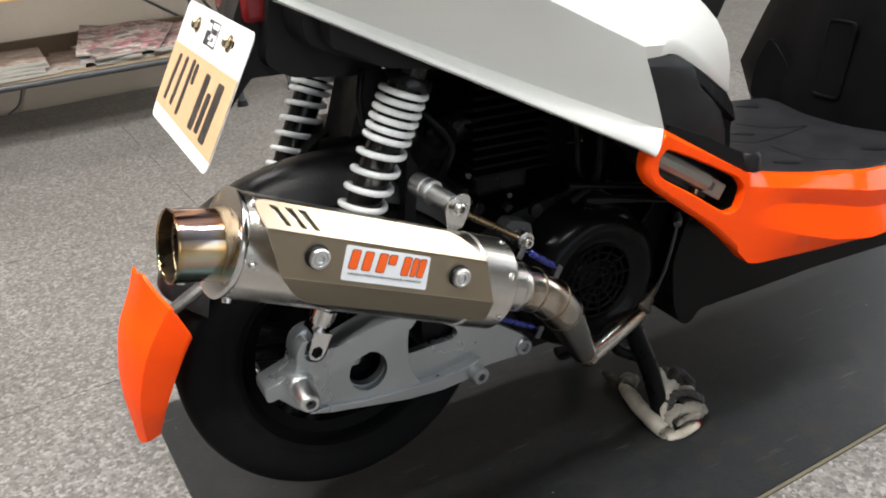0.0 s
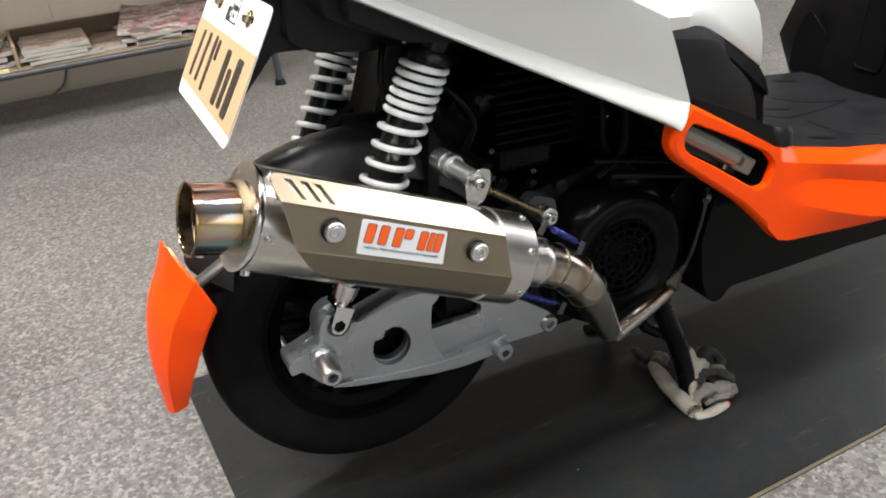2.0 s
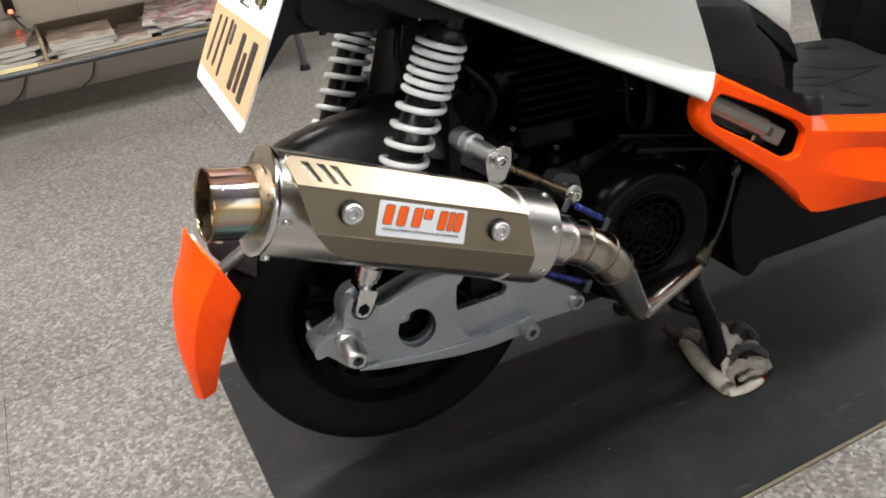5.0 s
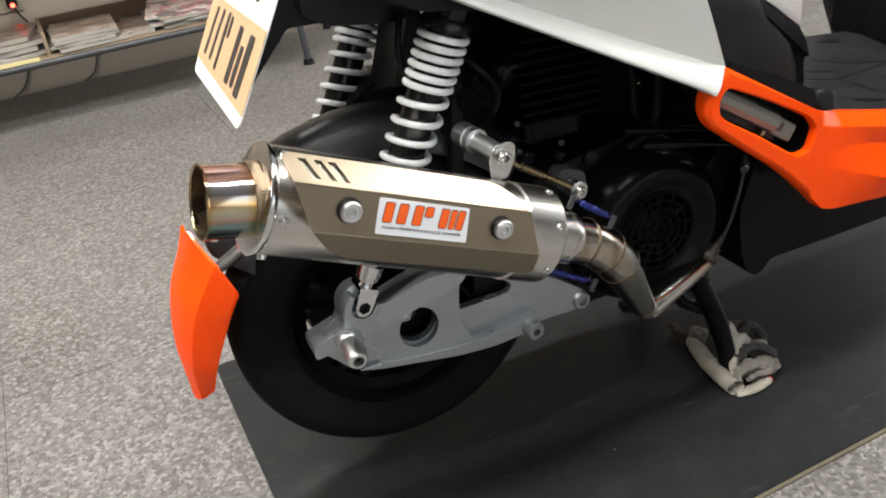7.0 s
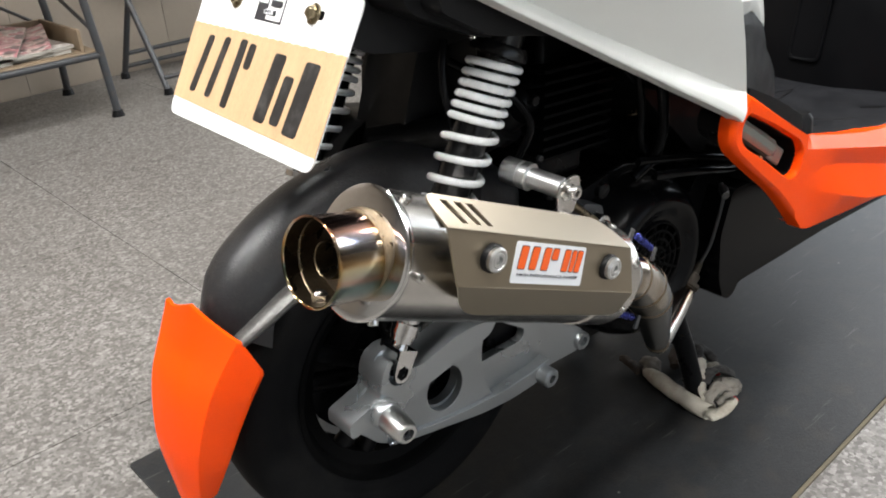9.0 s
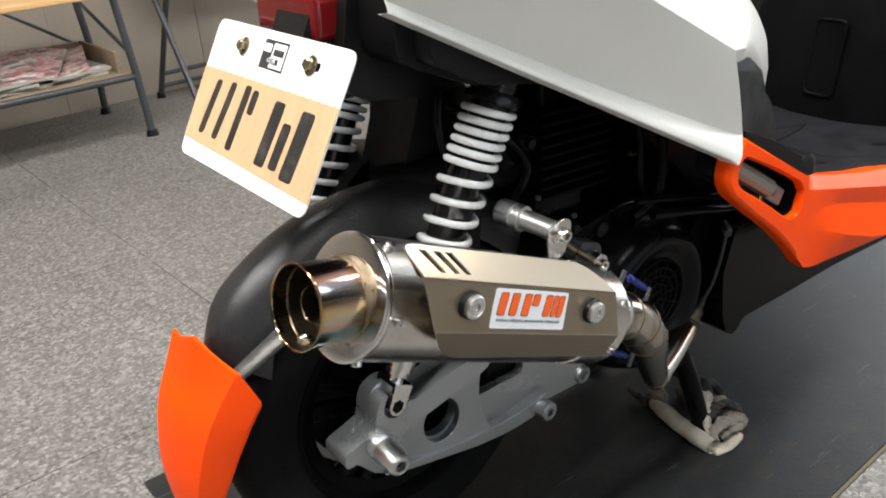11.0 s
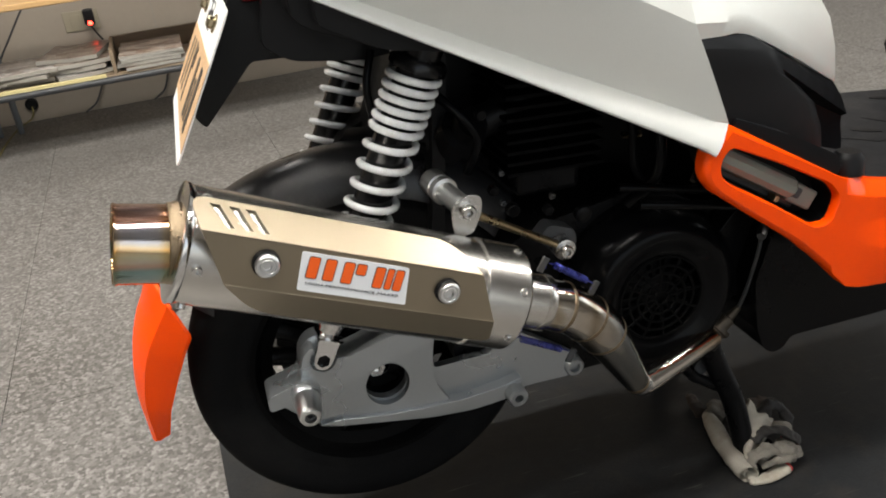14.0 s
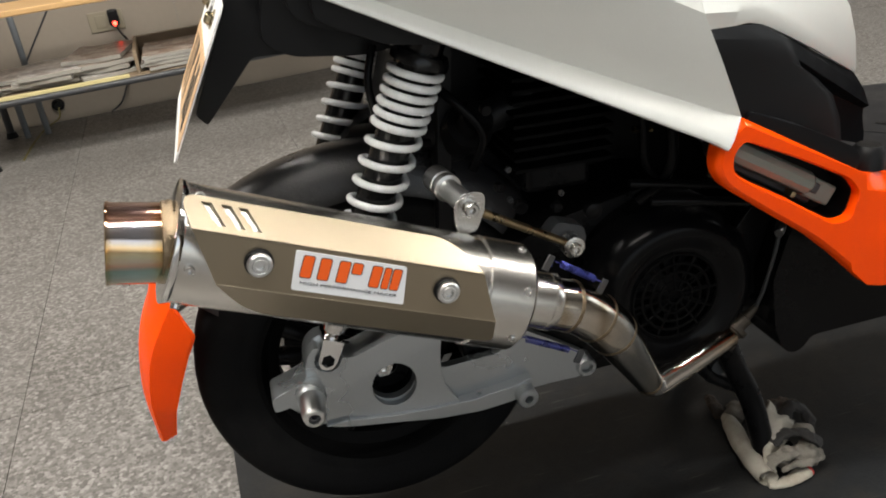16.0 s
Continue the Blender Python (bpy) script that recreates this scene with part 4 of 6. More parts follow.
F_MID, F_TOP, F_LOW = facet((0, -0.073, 0.002), (0, 0, 1)), facet((0, -0.073, 0.045), (0, 0.023, 0.018)), facet((0, -0.073, 0.002), (0, 0.0150, -0.0225))
sh = bmesh.new()
add_prism(sh, rounded([(0.0077, 0), (0.248, 0), (0.2225, 0.043), (-0.019, 0.043)], 0.0), [], -0.0018, 0, F_MID)
slots = [[(q, 0.0245), (q + 0.0080, 0.0245), (q + 0.0200, 0.0050), (q + 0.0140, 0.0050)] for q in (-0.0140, 0.0008, 0.0135)]
add_prism(sh, rounded([(-0.019, 0), (0.2225, 0), (0.211, 0.014), (0.188, 0.0292), (-0.030, 0.0292)], [0, 0, 0.02, 0.03, 0.014], 6), slots, -0.0018, 0, F_TOP)
add_prism(sh, rounded([(0.0077, 0), (0.248, 0), (0.2615, 0.033), (0.040, 0.033)], [0, 0, 0.012, 0.022], 6), [], -0.0018, 0, F_LOW)
add_sweep(sh, [F_TOP @ Vector((-0.0188, 0, -0.0010)), F_TOP @ Vector((0.2223, 0, -0.0010))], [0.0011, 0.0011], 12)
add_sweep(sh, [F_LOW @ Vector((0.0079, 0, -0.0010)), F_LOW @ Vector((0.2478, 0, -0.0010))], [0.0011, 0.0011], 12)
part("slot_backing", prism([(-0.022, 0.002), (0.045, 0.002), (0.036, 0.0265), (-0.022, 0.0265)], [], -0.0040, -0.0030, F_TOP), M_STEEL, muffler, smooth=0)
shield = part("heat_shield", sh, M_SHIELD, muffler, "bronze anodised folded heat shield with three slots", smooth=20)
for s in (0.0346, 0.1926):
    m = F_MID @ Matrix.Translation((s, 0.024, 0.0)) @ pose(0, 0, 0, 0, -90, 0)
    part("rubber_washer", lathe([(-0.022, 0.0), (-0.022, 0.008), (-0.002, 0.008), (0, 0.0112), (0.0035, 0.0112), (0.0045, 0.0104), (0.0045, 0)], m, 32), M_BLACK, shield)
    part("shield_bolt", lathe([(0.004, 0), (0.004, 0.0097), (0.0078, 0.0097), (0.0092, 0.0083), (0.0092, 0.0066), (0.0086, 0.0062), (0.0092, 0.0056), (0.0092, 0.0034), (0.0065, 0.0032), (0.0065, 0)], m, 32), M_ALU, shield, "round aluminium cap bolt")

def lettering(name, words, size, m, mat, parent):
    """Raised letters in the built-in font, as a mesh."""
    cu = bpy.data.curves.new(name, "FONT")
    cu.body, cu.size, cu.extrude, cu.align_x, cu.align_y = words, size, 0.00015, "CENTER", "CENTER"
    ob = new(name, cu)
    me = bpy.data.meshes.new_from_object(ob)
    bpy.data.objects.remove(ob)
    me.transform(m)
    me.materials.append(mat)
    out = new(name, me)
    out.parent = parent
    return out


# sticker with a plain mark
sticker = part("sticker", prism(rounded([(0.0640, 0.0052), (0.1590, 0.0052), (0.1530, 0.0385), (0.0605, 0.0385)], 0.002, 3), [], 0.0, 0.0006, F_MID), M_STICKER, shield, "white sticker with orange block mark", smooth=0)
for x0, x1 in ((0.0680, 0.0765), (0.0820, 0.0905), (0.0975, 0.1060), (0.1085, 0.1165), (0.1250, 0.1330), (0.1355, 0.1410), (0.1430, 0.1500)):
    y0 = 0.026 if 0.107 < x0 < 0.11 else 0.0170
    y1 = 0.0350
    part("print_edge", prism(rounded([(x0 - 0.0007, y0 - 0.0007), (x1 + 0.0007, y0 - 0.0007), (x1 + 0.0007, y1 + 0.0007), (x0 - 0.0007, y1 + 0.0007)], 0.0022, 3), [], 0.0006, 0.0008, F_MID), M_STICKER_BLACK, sticker, smooth=0)
    part("print_block", prism(rounded([(x0, y0), (x1, y0), (x1, y1), (x0, y1)], 0.0018, 3), [], 0.0008, 0.0011, F_MID), M_STICKER_ORANGE, sticker, smooth=0)
slogan = lettering("slogan_text", "HIGH PERFORMANCE MAKER", 0.0033, Matrix.Identity(4), M_STICKER_BLACK, sticker)
slogan.data.transform(F_MID @ Matrix.Translation((0.1100, 0.0122, 0.0008)) @ Matrix.Diagonal((0.0815 / max(slogan.dimensions.x, 0.01), 1.0, 1.0, 1.0)))

# link pipe, header and springs
part("slip_joint", lathe([(0.296, 0.020), (0.296, 0.0292), (0.2985, 0.0298), (0.3010, 0.0292), (0.3012, 0.0284), (0.3310, 0.0283), (0.3315, 0.0290), (0.3395, 0.0290), (0.3405, 0.0282), (0.3405, 0.018)], MF, 48), M_STEEL, muffler)
lp = smooth_line([MF @ Vector((0.305, 0, 0)), MF @ Vector((0.336, 0, -0.001)), (0.190, -0.2150, 0.3960), (0.226, -0.2080, 0.3610), (0.258, -0.1960, 0.3120), (0.287, -0.1840, 0.2640)], 6)
lr = [0.0240 + 0.0026 * min(i / 10, 1) if i < 18 else 0.0266 - 0.0118 * (i - 18) / 12 for i in range(len(lp))]
link = part("link_pipe", sweep(lp, lr, 36), M_PIPE, scooter, "welded conical steel link pipe")
for i in (10, 15, 19, len(lp) - 1):
    d = (lp[min(i + 1, len(lp) - 1)] - lp[max(i - 1, 0)]).normalized()
    part("weld", sweep([lp[i] - d * 0.0026, lp[i] - d * 0.0012, lp[i] + d * 0.0012, lp[i] + d * 0.0026], [lr[i] - 0.0003, lr[i] + 0.0006, lr[i] + 0.0006, lr[i] - 0.0003], 32, caps=False), M_WELD, link)
hp = smooth_line([(0.287, -0.1840, 0.2640), (0.2965, -0.1790, 0.2555), (0.312, -0.1730, 0.2560), (0.360, -0.1540, 0.2580), (0.422, -0.1280, 0.2620)], 7)
part("header_pipe", sweep(hp, [0.0152 - 0.0006 * min(i / 8, 1) for i in range(len(hp))], 28), M_HEADER, link, "bent steel header pipe")
_f = frame_of((0.417, -0.1290, 0.2590), (0.462, -0.1240, 0.2940))
part("header_flange", lathe([(-0.006, 0.0), (-0.006, 0.0155), (0.002, 0.0155), (0.004, 0.0120), (0.014, 0.0120), (0.016, 0.0150), (0.022, 0.0150), (0.024, 0.0)], _f, 20), M_SOOTDARK, link)
part("sensor", lathe([(0.020, 0.0), (0.020, 0.0095), (0.036, 0.0095), (0.038, 0.0060), (0.047, 0.0050), (0.057, 0.0035), (0.057, 0)], _f, 12), M_SOOTDARK, link)
part("sensor_wire", sweep(smooth_line([_f @ Vector((0.055, 0, 0)), (0.460, -0.136, 0.322), (0.464, -0.140, 0.352), (0.468, -0.142, 0.382), (0.4704, -0.142, 0.4024)], 6), 0.0024, 8), M_IRON, link, "thin grey sensor cable")
part("sensor_plug", lathe([(-0.010, 0), (-0.010, 0.0050), (-0.002, 0.0062), (0.008, 0.0062), (0.010, 0.0040), (0.018, 0.0035), (0.018, 0)], frame_of((0.4704, -0.142, 0.4024), (0.500, -0.110, 0.4120)), 12), M_IRON, link, "grey cable plug")


def tension_spring(a, b, name="exhaust_spring"):
    m = frame_of(a, b)
    L = (Vector(b) - Vector(a)).length
    pts = [m @ Vector((0.006, 0, -0.006)), m @ Vector((0.0, 0, 0))]
    turns = int(L * 0.62 / 0.0026)
    for k in range(turns * 10 + 1):
        th = 2 * math.pi * k / 10
        pts.append(m @ Vector((L * 0.19 + L * 0.62 * k / (turns * 10), 0.0030 * math.cos(th), 0.0030 * math.sin(th))))
    pts += [m @ Vector((L, 0, 0)), m @ Vector((L - 0.004, 0, -0.006))]
    part(name, sweep(pts, 0.0008, 6), M_BLUESPRING, link, "blue heat-tinted tension spring")
    for e in (a, b):
        part("hook_lug", box((-0.004, -0.0012, -0.012), (0.004, 0.0012, 0.004), Matrix.Translation(e) @ m.to_3x3().to_4x4()), M_IRON, link, bevel=0.0008)


tension_spring(MF @ Vector((0.315, -0.016, 0.049)), (0.214, -0.220, 0.423))
tension_spring(MF @ Vector((0.303, -0.016, -0.034)), (0.186, -0.226, 0.352))

# muffler hanger
hb = frame_of((0.071, -0.135, 0.531), (0.0837, -0.212, 0.5245))
hanger = part("hanger_bush", lathe([(0, 0), (0, 0.0135), (0.018, 0.0135), (0.019, 0.0120), (0.021, 0.0120), (0.022, 0.0140), (0.030, 0.0140), (0.031, 0.0105), (0.068, 0.0105), (0.069, 0.0095), (0.070, 0)], hb, 32), M_ALU, scooter, "machined aluminium hanger bush")
pm = Matrix.Translation((0.0837, -0.2055, 0.5245)) @ XZ
part("hanger_plate", prism(rounded([(-0.014, 0.006), (0.004, 0.015), (0.016, 0.011), (0.015, -0.006), (0.006, -0.026), (-0.012, -0.028), (-0.015, -0.010)], 0.006, 4), [], 0.0, 0.003, pm), M_STEEL, hanger, "bent stainless hanger plate", bevel=0.0006)
hex_bolt("hanger_bolt", frame_of((0.0837, -0.2085, 0.5245), (0.0837, -0.3, 0.522)), 0.0072, 0.009, M_BOLT, hanger, washer=0.0015)
part("stay_rod", rod((0.085, -0.188, 0.517), (0.2135, -0.140, 0.4315), 0.0045, None, 14), M_GOLDROD, hanger, "golden zinc-plated stay rod")
part("stay_eye", lathe([(0, 0), (0, 0.012), (0.016, 0.012), (0.017, 0.009), (0.017, 0)], frame_of((0.2135, -0.132, 0.4315), (0.2135, -0.16, 0.4305)), 24), M_BOLT, hanger)
hex_bolt("stay_bolt", frame_of((0.2135, -0.1488, 0.4310), (0.2135, -0.2, 0.4295)), 0.0072, 0.007, M_BOLT, hanger)

# ---- tail and plate ----
tail = part("tail_underside", prism(rounded([(-0.074, 0.672), (-0.046, 0.655), (0.020, 0.648), (0.140, 0.660), (0.140, 0.800), (-0.030, 0.830), (-0.062, 0.750)], 0.010, 4), [], -0.075, 0.075, XZ), M_BLACK, scooter, "black plastic tail underside", bevel=0.006)
part("inner_tail_panel", prism(rounded([(-0.03, 0.700), (0.03, 0.672), (0.16, 0.655), (0.16, 0.800), (-0.03, 0.830)], 0.010, 3), [], -0.158, 0.158, XZ), M_BLACK, tail, bevel=0.006)
part("plate_bracket", prism(rounded([(-0.086, 0.742), (-0.108, 0.694), (-0.124, 0.658), (-0.148, 0.606), (-0.138, 0.594), (-0.084, 0.655), (-0.045, 0.655), (-0.045, 0.745)], 0.004, 3), [], -0.010, 0.052, XZ), M_BLACK, tail, bevel=0.003)
part("tail_light", box((-0.088, -0.060, 0.712), (-0.040, 0.060, 0.756), None), M_RED, tail, "red tail lamp lens", bevel=0.008)
PL = Matrix.Translation((-0.1355, -0.025, 0.656)) @ Matrix(((0, 0.4495, -0.8933, 0), (-1, 0, 0, 0), (0, 0.8933, 0.4495, 0), (0, 0, 0, 1)))   # x across, y up the plate, z out of it
plate = part("number_plate", prism(rounded([(-0.132, -0.0735), (0.134, -0.0735), (0.134, 0.0725), (-0.132, 0.0725)], 0.012, 6), [rounded([(0.066, 0.047), (0.086, 0.047), (0.086, 0.055), (0.066, 0.055)], 0.0035, 4)], 0, 0.0016, PL), M_PLATE, scooter, "white enamel plate with beige tape across", smooth=30)
tp = [(-0.1325, -0.056), (0.1345, -0.060)]
tp += [(0.1345 - 0.267 * k / 40, 0.0235 + (0.0012 if k % 2 else 0.0) - 0.003 * k / 40) for k in range(41)]
part("tape", prism(tp, [], 0.0016, 0.0021, PL), M_TAPE, plate, "beige masking tape", smooth=0)


def ink(x, y0, y1, lean=0.0, w=0.0075):
    part("ink_bar", prism(rounded([(x - w + lean * 0, y0), (x + w, y0), (x + w + lean, y1), (x - w + lean, y1)], 0.004, 3), [], 0.0021, 0.0024, PL), M_INK, plate, smooth=0)


for x, y0, y1, lean, w in ((-0.098, -0.046, 0.012, 0.010, 0.0058), (-0.066, -0.046, 0.014, 0.010, 0.0058), (-0.031, -0.050, 0.016, 0.006, 0.0062), (-0.010, -0.010, 0.014, 0.002, 0.0060), (0.036, -0.050, 0.012, 0.006, 0.0095), (0.061, -0.048, -0.004, 0.004, 0.0075), (0.088, -0.052, 0.012, 0.006, 0.0110)):
    ink(x, y0, y1, lean, w)
label_frame = part("club_sticker", prism([(-0.022, 0.036), (0.024, 0.036), (0.024, 0.064), (-0.022, 0.064)], [[(-0.004, 0.038), (0.022, 0.038), (0.022, 0.062), (-0.004, 0.062)]], 0.0016, 0.0020, PL), M_STICKER_BLACK, plate, "black and white club sticker", smooth=0)
for lo, hi, mt in (((-0.020, 0.052), (-0.006, 0.060), M_STICKER), ((0.0, 0.050), (0.019, 0.056), M_STICKER_BLACK), ((-0.012, 0.042), (0.012, 0.047), M_IRON)):
    part("print_bar", prism([lo, (hi[0], lo[1]), hi, (lo[0], hi[1])], [], 0.0020, 0.0023, PL), mt, label_frame, smooth=0)
lettering("club_text", "CLUB", 0.0066, PL @ Matrix.Translation((0.0, 0.0446, 0.0024)), M_STICKER, label_frame)
for bx in (-0.062, 0.071):
    m = PL @ Matrix.Translation((bx, 0.051, 0.0016)) @ pose(0, 0, 0, 0, -90, 0)
    part("plate_washer", lathe([(0, 0), (0, 0.0092), (0.0012, 0.0092), (0.0020, 0.0072), (0.0020, 0)], m, 28), M_BRASS, plate)
    part("plate_bolt", lathe([(0.0020, 0), (0.0020, 0.0060), (0.0055, 0.0060), (0.0075, 0.0042), (0.0078, 0.0020), (0.0078, 0)], m, 6), M_BRASS, plate, "yellow zinc hex bolt", smooth=20)

# ---- body panels ----
def low_edge(x):
    return Vector((x, -0.192 - 0.125 * (x - 0.027), 0.697 - 0.484 * (x - 0.027)))


def crease(x):
    return Vector((x, -0.232 - 0.02 * x, 0.735 - 0.475 * (x - 0.181)))


for side in (1, -1):
    S = Matrix.Diagonal((1, side, 1, 1))
    rows = []
    for k in range(31):
        x = -0.085 + 0.385 * k / 30
        f = k / 30
        lo, cr = low_edge(x + 0.040 * f ** 2) + Vector((0, -0.0050 * max(0.0, (f - 0.6) / 0.4) ** 1.5, 0)), crease(x)
        h = 0.005 + 0.018 * max(0.0, (x + 0.30) / 0.60) ** 1.3 * (1 + 0.30 * max(0.0, (f - 0.5) / 0.5))
        fold = lo + Vector((0.010 * f, 0.0125 * min(1, 0.3 + f * 1.4), h))
        if k == 30:
            lo, fold = Vector((0.3340, -0.2360, 0.5462)), Vector((0.3532, -0.2240, 0.5745))
        row = [lo + Vector((0, 0.016, -0.002))]
        for q, deep in ((0.0, 0.0006), (0.07, 0.0), (0.16, 0.00013), (0.245, 0.0005), (0.327, 0.0011), (0.40, 0.00195), (0.47, 0.0030), (0.70, 0.0071), (0.90, 0.0107)):
            p = lo.lerp(fold, q)
            row.append(Vector((p.x, lo.y + (fold.y - lo.y) * deep / 0.0125, p.z)))
        row.append(fold)
        row += [fold.lerp(cr, q) + Vector((0, -0.0015 * math.sin(q * math.pi), 0)) for q in (0.05, 0.3, 0.6, 0.95, 1.0)]
        up = Vector((cr.x - 0.02, -0.135, cr.z + 0.115))
        row += [cr.lerp(up, q) + Vector((0, -0.018 * math.sin(q * math.pi), 0.012 * math.sin(q * math.pi))) for q in (0.05, 0.2, 0.35, 0.5, 0.65, 0.8, 1.0)]
        rows.append([S @ p for p in row])
    part("side_panel", loft(rows, 0.0025, (0, side, 0)), M_SILVER, scooter, "matte silver rear side panel", smooth=11)
    # forward tongue of the silver panel
    rows = []
    bot = smooth_line([(0.3000, -0.2382, 0.6785), (0.3400, -0.2240, 0.6735), (0.3800, -0.2080, 0.6660), (0.4700, -0.1650, 0.6230), (0.5300, -0.1320, 0.5910), (0.5770, -0.1050, 0.5660)], 5)
    topl = smooth_line([(0.2800, -0.1350, 0.7935), (0.320, -0.1330, 0.7800), (0.370, -0.1300, 0.7650), (0.420, -0.1250, 0.7450), (0.470, -0.1150, 0.7150), (0.520, -0.0950, 0.6900)], 5)
    for i, (b, t) in enumerate(zip(bot, topl)):
        g = 1 - 0.75 * i / (len(bot) - 1)                      # the flange runs out towards the tip
        row = [b + Vector((0, 0.014, -0.0175)) * g, b + Vector((0, 0.0045, -0.0160)) * g, b]
        row += [b.lerp(t, q) + Vector((0, -0.018 * math.sin(q * math.pi), 0.012 * math.sin(q * math.pi))) for q in (0.06, 0.25, 0.5, 0.75, 1.0)]
        rows.append([S @ p for p in row])
    part("front_tongue", loft(rows, 0.0025, (0, side, 0)), M_SILVER, scooter, smooth=30)
    # black infill between silver and orange: a sloping top facet, a ledge that runs to the tip, a face and a recess below it
    rows = []
    for a, b, c in (((0.2960, -0.2330, 0.6672), (0.3832, -0.2040, 0.6544), (0.5765, -0.1035, 0.5610)), ((0.3140, -0.2325, 0.6535), (0.4138, -0.1990, 0.6372), (0.5980, -0.0955, 0.5400)), ((0.3150, -0.2320, 0.6500), (0.4160, -0.1992, 0.6340), (0.6000, -0.0950, 0.5370)),
                    ((0.3200, -0.2300, 0.6400), (0.4240, -0.2000, 0.6170), (0.6210, -0.0831, 0.5114)), ((0.3240, -0.2280, 0.6300), (0.4300, -0.1975, 0.6090), (0.6160, -0.0800, 0.5080)), ((0.3350, -0.2250, 0.6020), (0.4560, -0.1910, 0.5920), (0.6180, -0.0780, 0.5000)),
                    ((0.3450, -0.2220, 0.5770), (0.4830, -0.1835, 0.5700), (0.6220, -0.0750, 0.4900)), ((0.4150, -0.2025, 0.5450), (0.5000, -0.1787, 0.5400), (0.6300, -0.0700, 0.4750)), ((0.4880, -0.1820, 0.5050), (0.5080, -0.1765, 0.5080), (0.6369, -0.0644, 0.4560))):
        a, b, c = Vector(a), Vector(b), Vector(c)
        d = (c - b).normalized()
        row = [a, a.lerp(b, 0.5), b + (a - b).normalized() * 0.010, b + d * 0.002 + (a - b).normalized() * 0.003, b + d * 0.010, b.lerp(c, 0.5) + Vector((-0.010, 0.030, 0)) * (len(rows) > 3), c]
        rows.append([S @ p for p in row])
    part("infill_panel", loft(rows, 0.004, (0, side, 0)), M_INFILL, scooter, "smooth black plastic infill panel", smooth=18)

side, S = 1, Matrix.Identity(4)
# orange lower panel: window frame and running board side
XS = S @ XZ
outer = rounded([(0.3545, 0.573), (0.3300, 0.552), (0.3255, 0.527), (0.337, 0.506), (0.390, 0.468), (0.447, 0.429), (0.485, 0.396), (0.5200, 0.362), (0.5000, 0.4935)], [0.003, 0.008, 0.012, 0.014, 0.02, 0.02, 0.02, 0.0, 0.0], 4)
hole = rounded([(0.346, 0.538), (0.356, 0.550), (0.420, 0.5215), (0.480, 0.491), (0.494, 0.474), (0.487, 0.447), (0.468, 0.445), (0.410, 0.4815), (0.360, 0.510), (0.347, 0.522)], 0.0075, 4)


def offset_loop(loop, amount, keep_x=9.0):
    """The loop moved along its own normals, inwards for a positive amount; points beyond keep_x stay."""
    area = sum(a[0] * b[1] - b[0] * a[1] for a, b in zip(loop, loop[1:] + loop[:1]))
    out = []
    for i, p in enumerate(loop):
        a, b = Vector(loop[i - 1]), Vector(loop[(i + 1) % len(loop)])
        t = (b - a).normalized()
        nrm = Vector((-t.y, t.x)) * (1 if area > 0 else -1)
        k = 0.0 if p[0] > keep_x else amount
        out.append((p[0] + nrm.x * k, p[1] + nrm.y * k))
    return out


def rolled_frame(outer, hole, steps, back, keep_x):
    """A window frame with rounded-over rims; steps: (inset, depth) from the rim to the flat face."""
    bm = bmesh.new()
    for loop, sign, wide in ((outer, 1, 1.25), (hole, -1, 0.5)):
        rings = [[(p, back if sign > 0 else back + 0.009) for p in loop]] + [[(p, d) for p in offset_loop(loop, sign * inset * wide, keep_x if sign > 0 else 9.0)] for inset, d in steps]
        verts = [[bm.verts.new(XS @ Vector((p[0], p[1], d))) for p, d in ring] for ring in rings]
        for lo, hi in zip(verts, verts[1:]):
            for i in range(len(lo)):
                j = (i + 1) % len(lo)
                bm.faces.new((lo[i], lo[j], hi[j], hi[i]))
    inset, d = steps[-1]
    add_prism(bm, offset_loop(outer, inset * 1.25, keep_x), [offset_loop(hole, -inset * 0.5)], d - 0.0008, d, XS)
    bmesh.ops.remove_doubles(bm, verts=bm.verts, dist=0.00002)
    return bm


orange = part("lower_panel", rolled_frame(outer, hole, ((0.0, 0.2225), (0.0008, 0.2262), (0.0026, 0.2290), (0.0045, 0.2305)), 0.2105, 0.494), M_ORANGE, scooter, "glossy orange lower side panel", smooth=25)
BOARD_X = (0.500, 0.530, 0.560, 0.620, 0.680, 0.755, 0.930)
BOARD_LINES = ((0.4935, 0.4850, 0.4770, 0.4650, 0.4540, 0.4450, 0.4300),    # back of the top ledge
               (0.4765, 0.4690, 0.4630, 0.4505, 0.4380, 0.4220, 0.3900),    # front of the ledge
               (0.4300, 0.4340, 0.4370, 0.4250, 0.4100, 0.3910, 0.3620),    # upper line of the wedge facet
               (0.4230, 0.4130, 0.4040, 0.3860, 0.3670, 0.3530, 0.3460),    # lower line of the wedge facet
               (0.3620, 0.3570, 0.3550, 0.3510, 0.3480, 0.3450, 0.3440))    # lower edge
rows = []
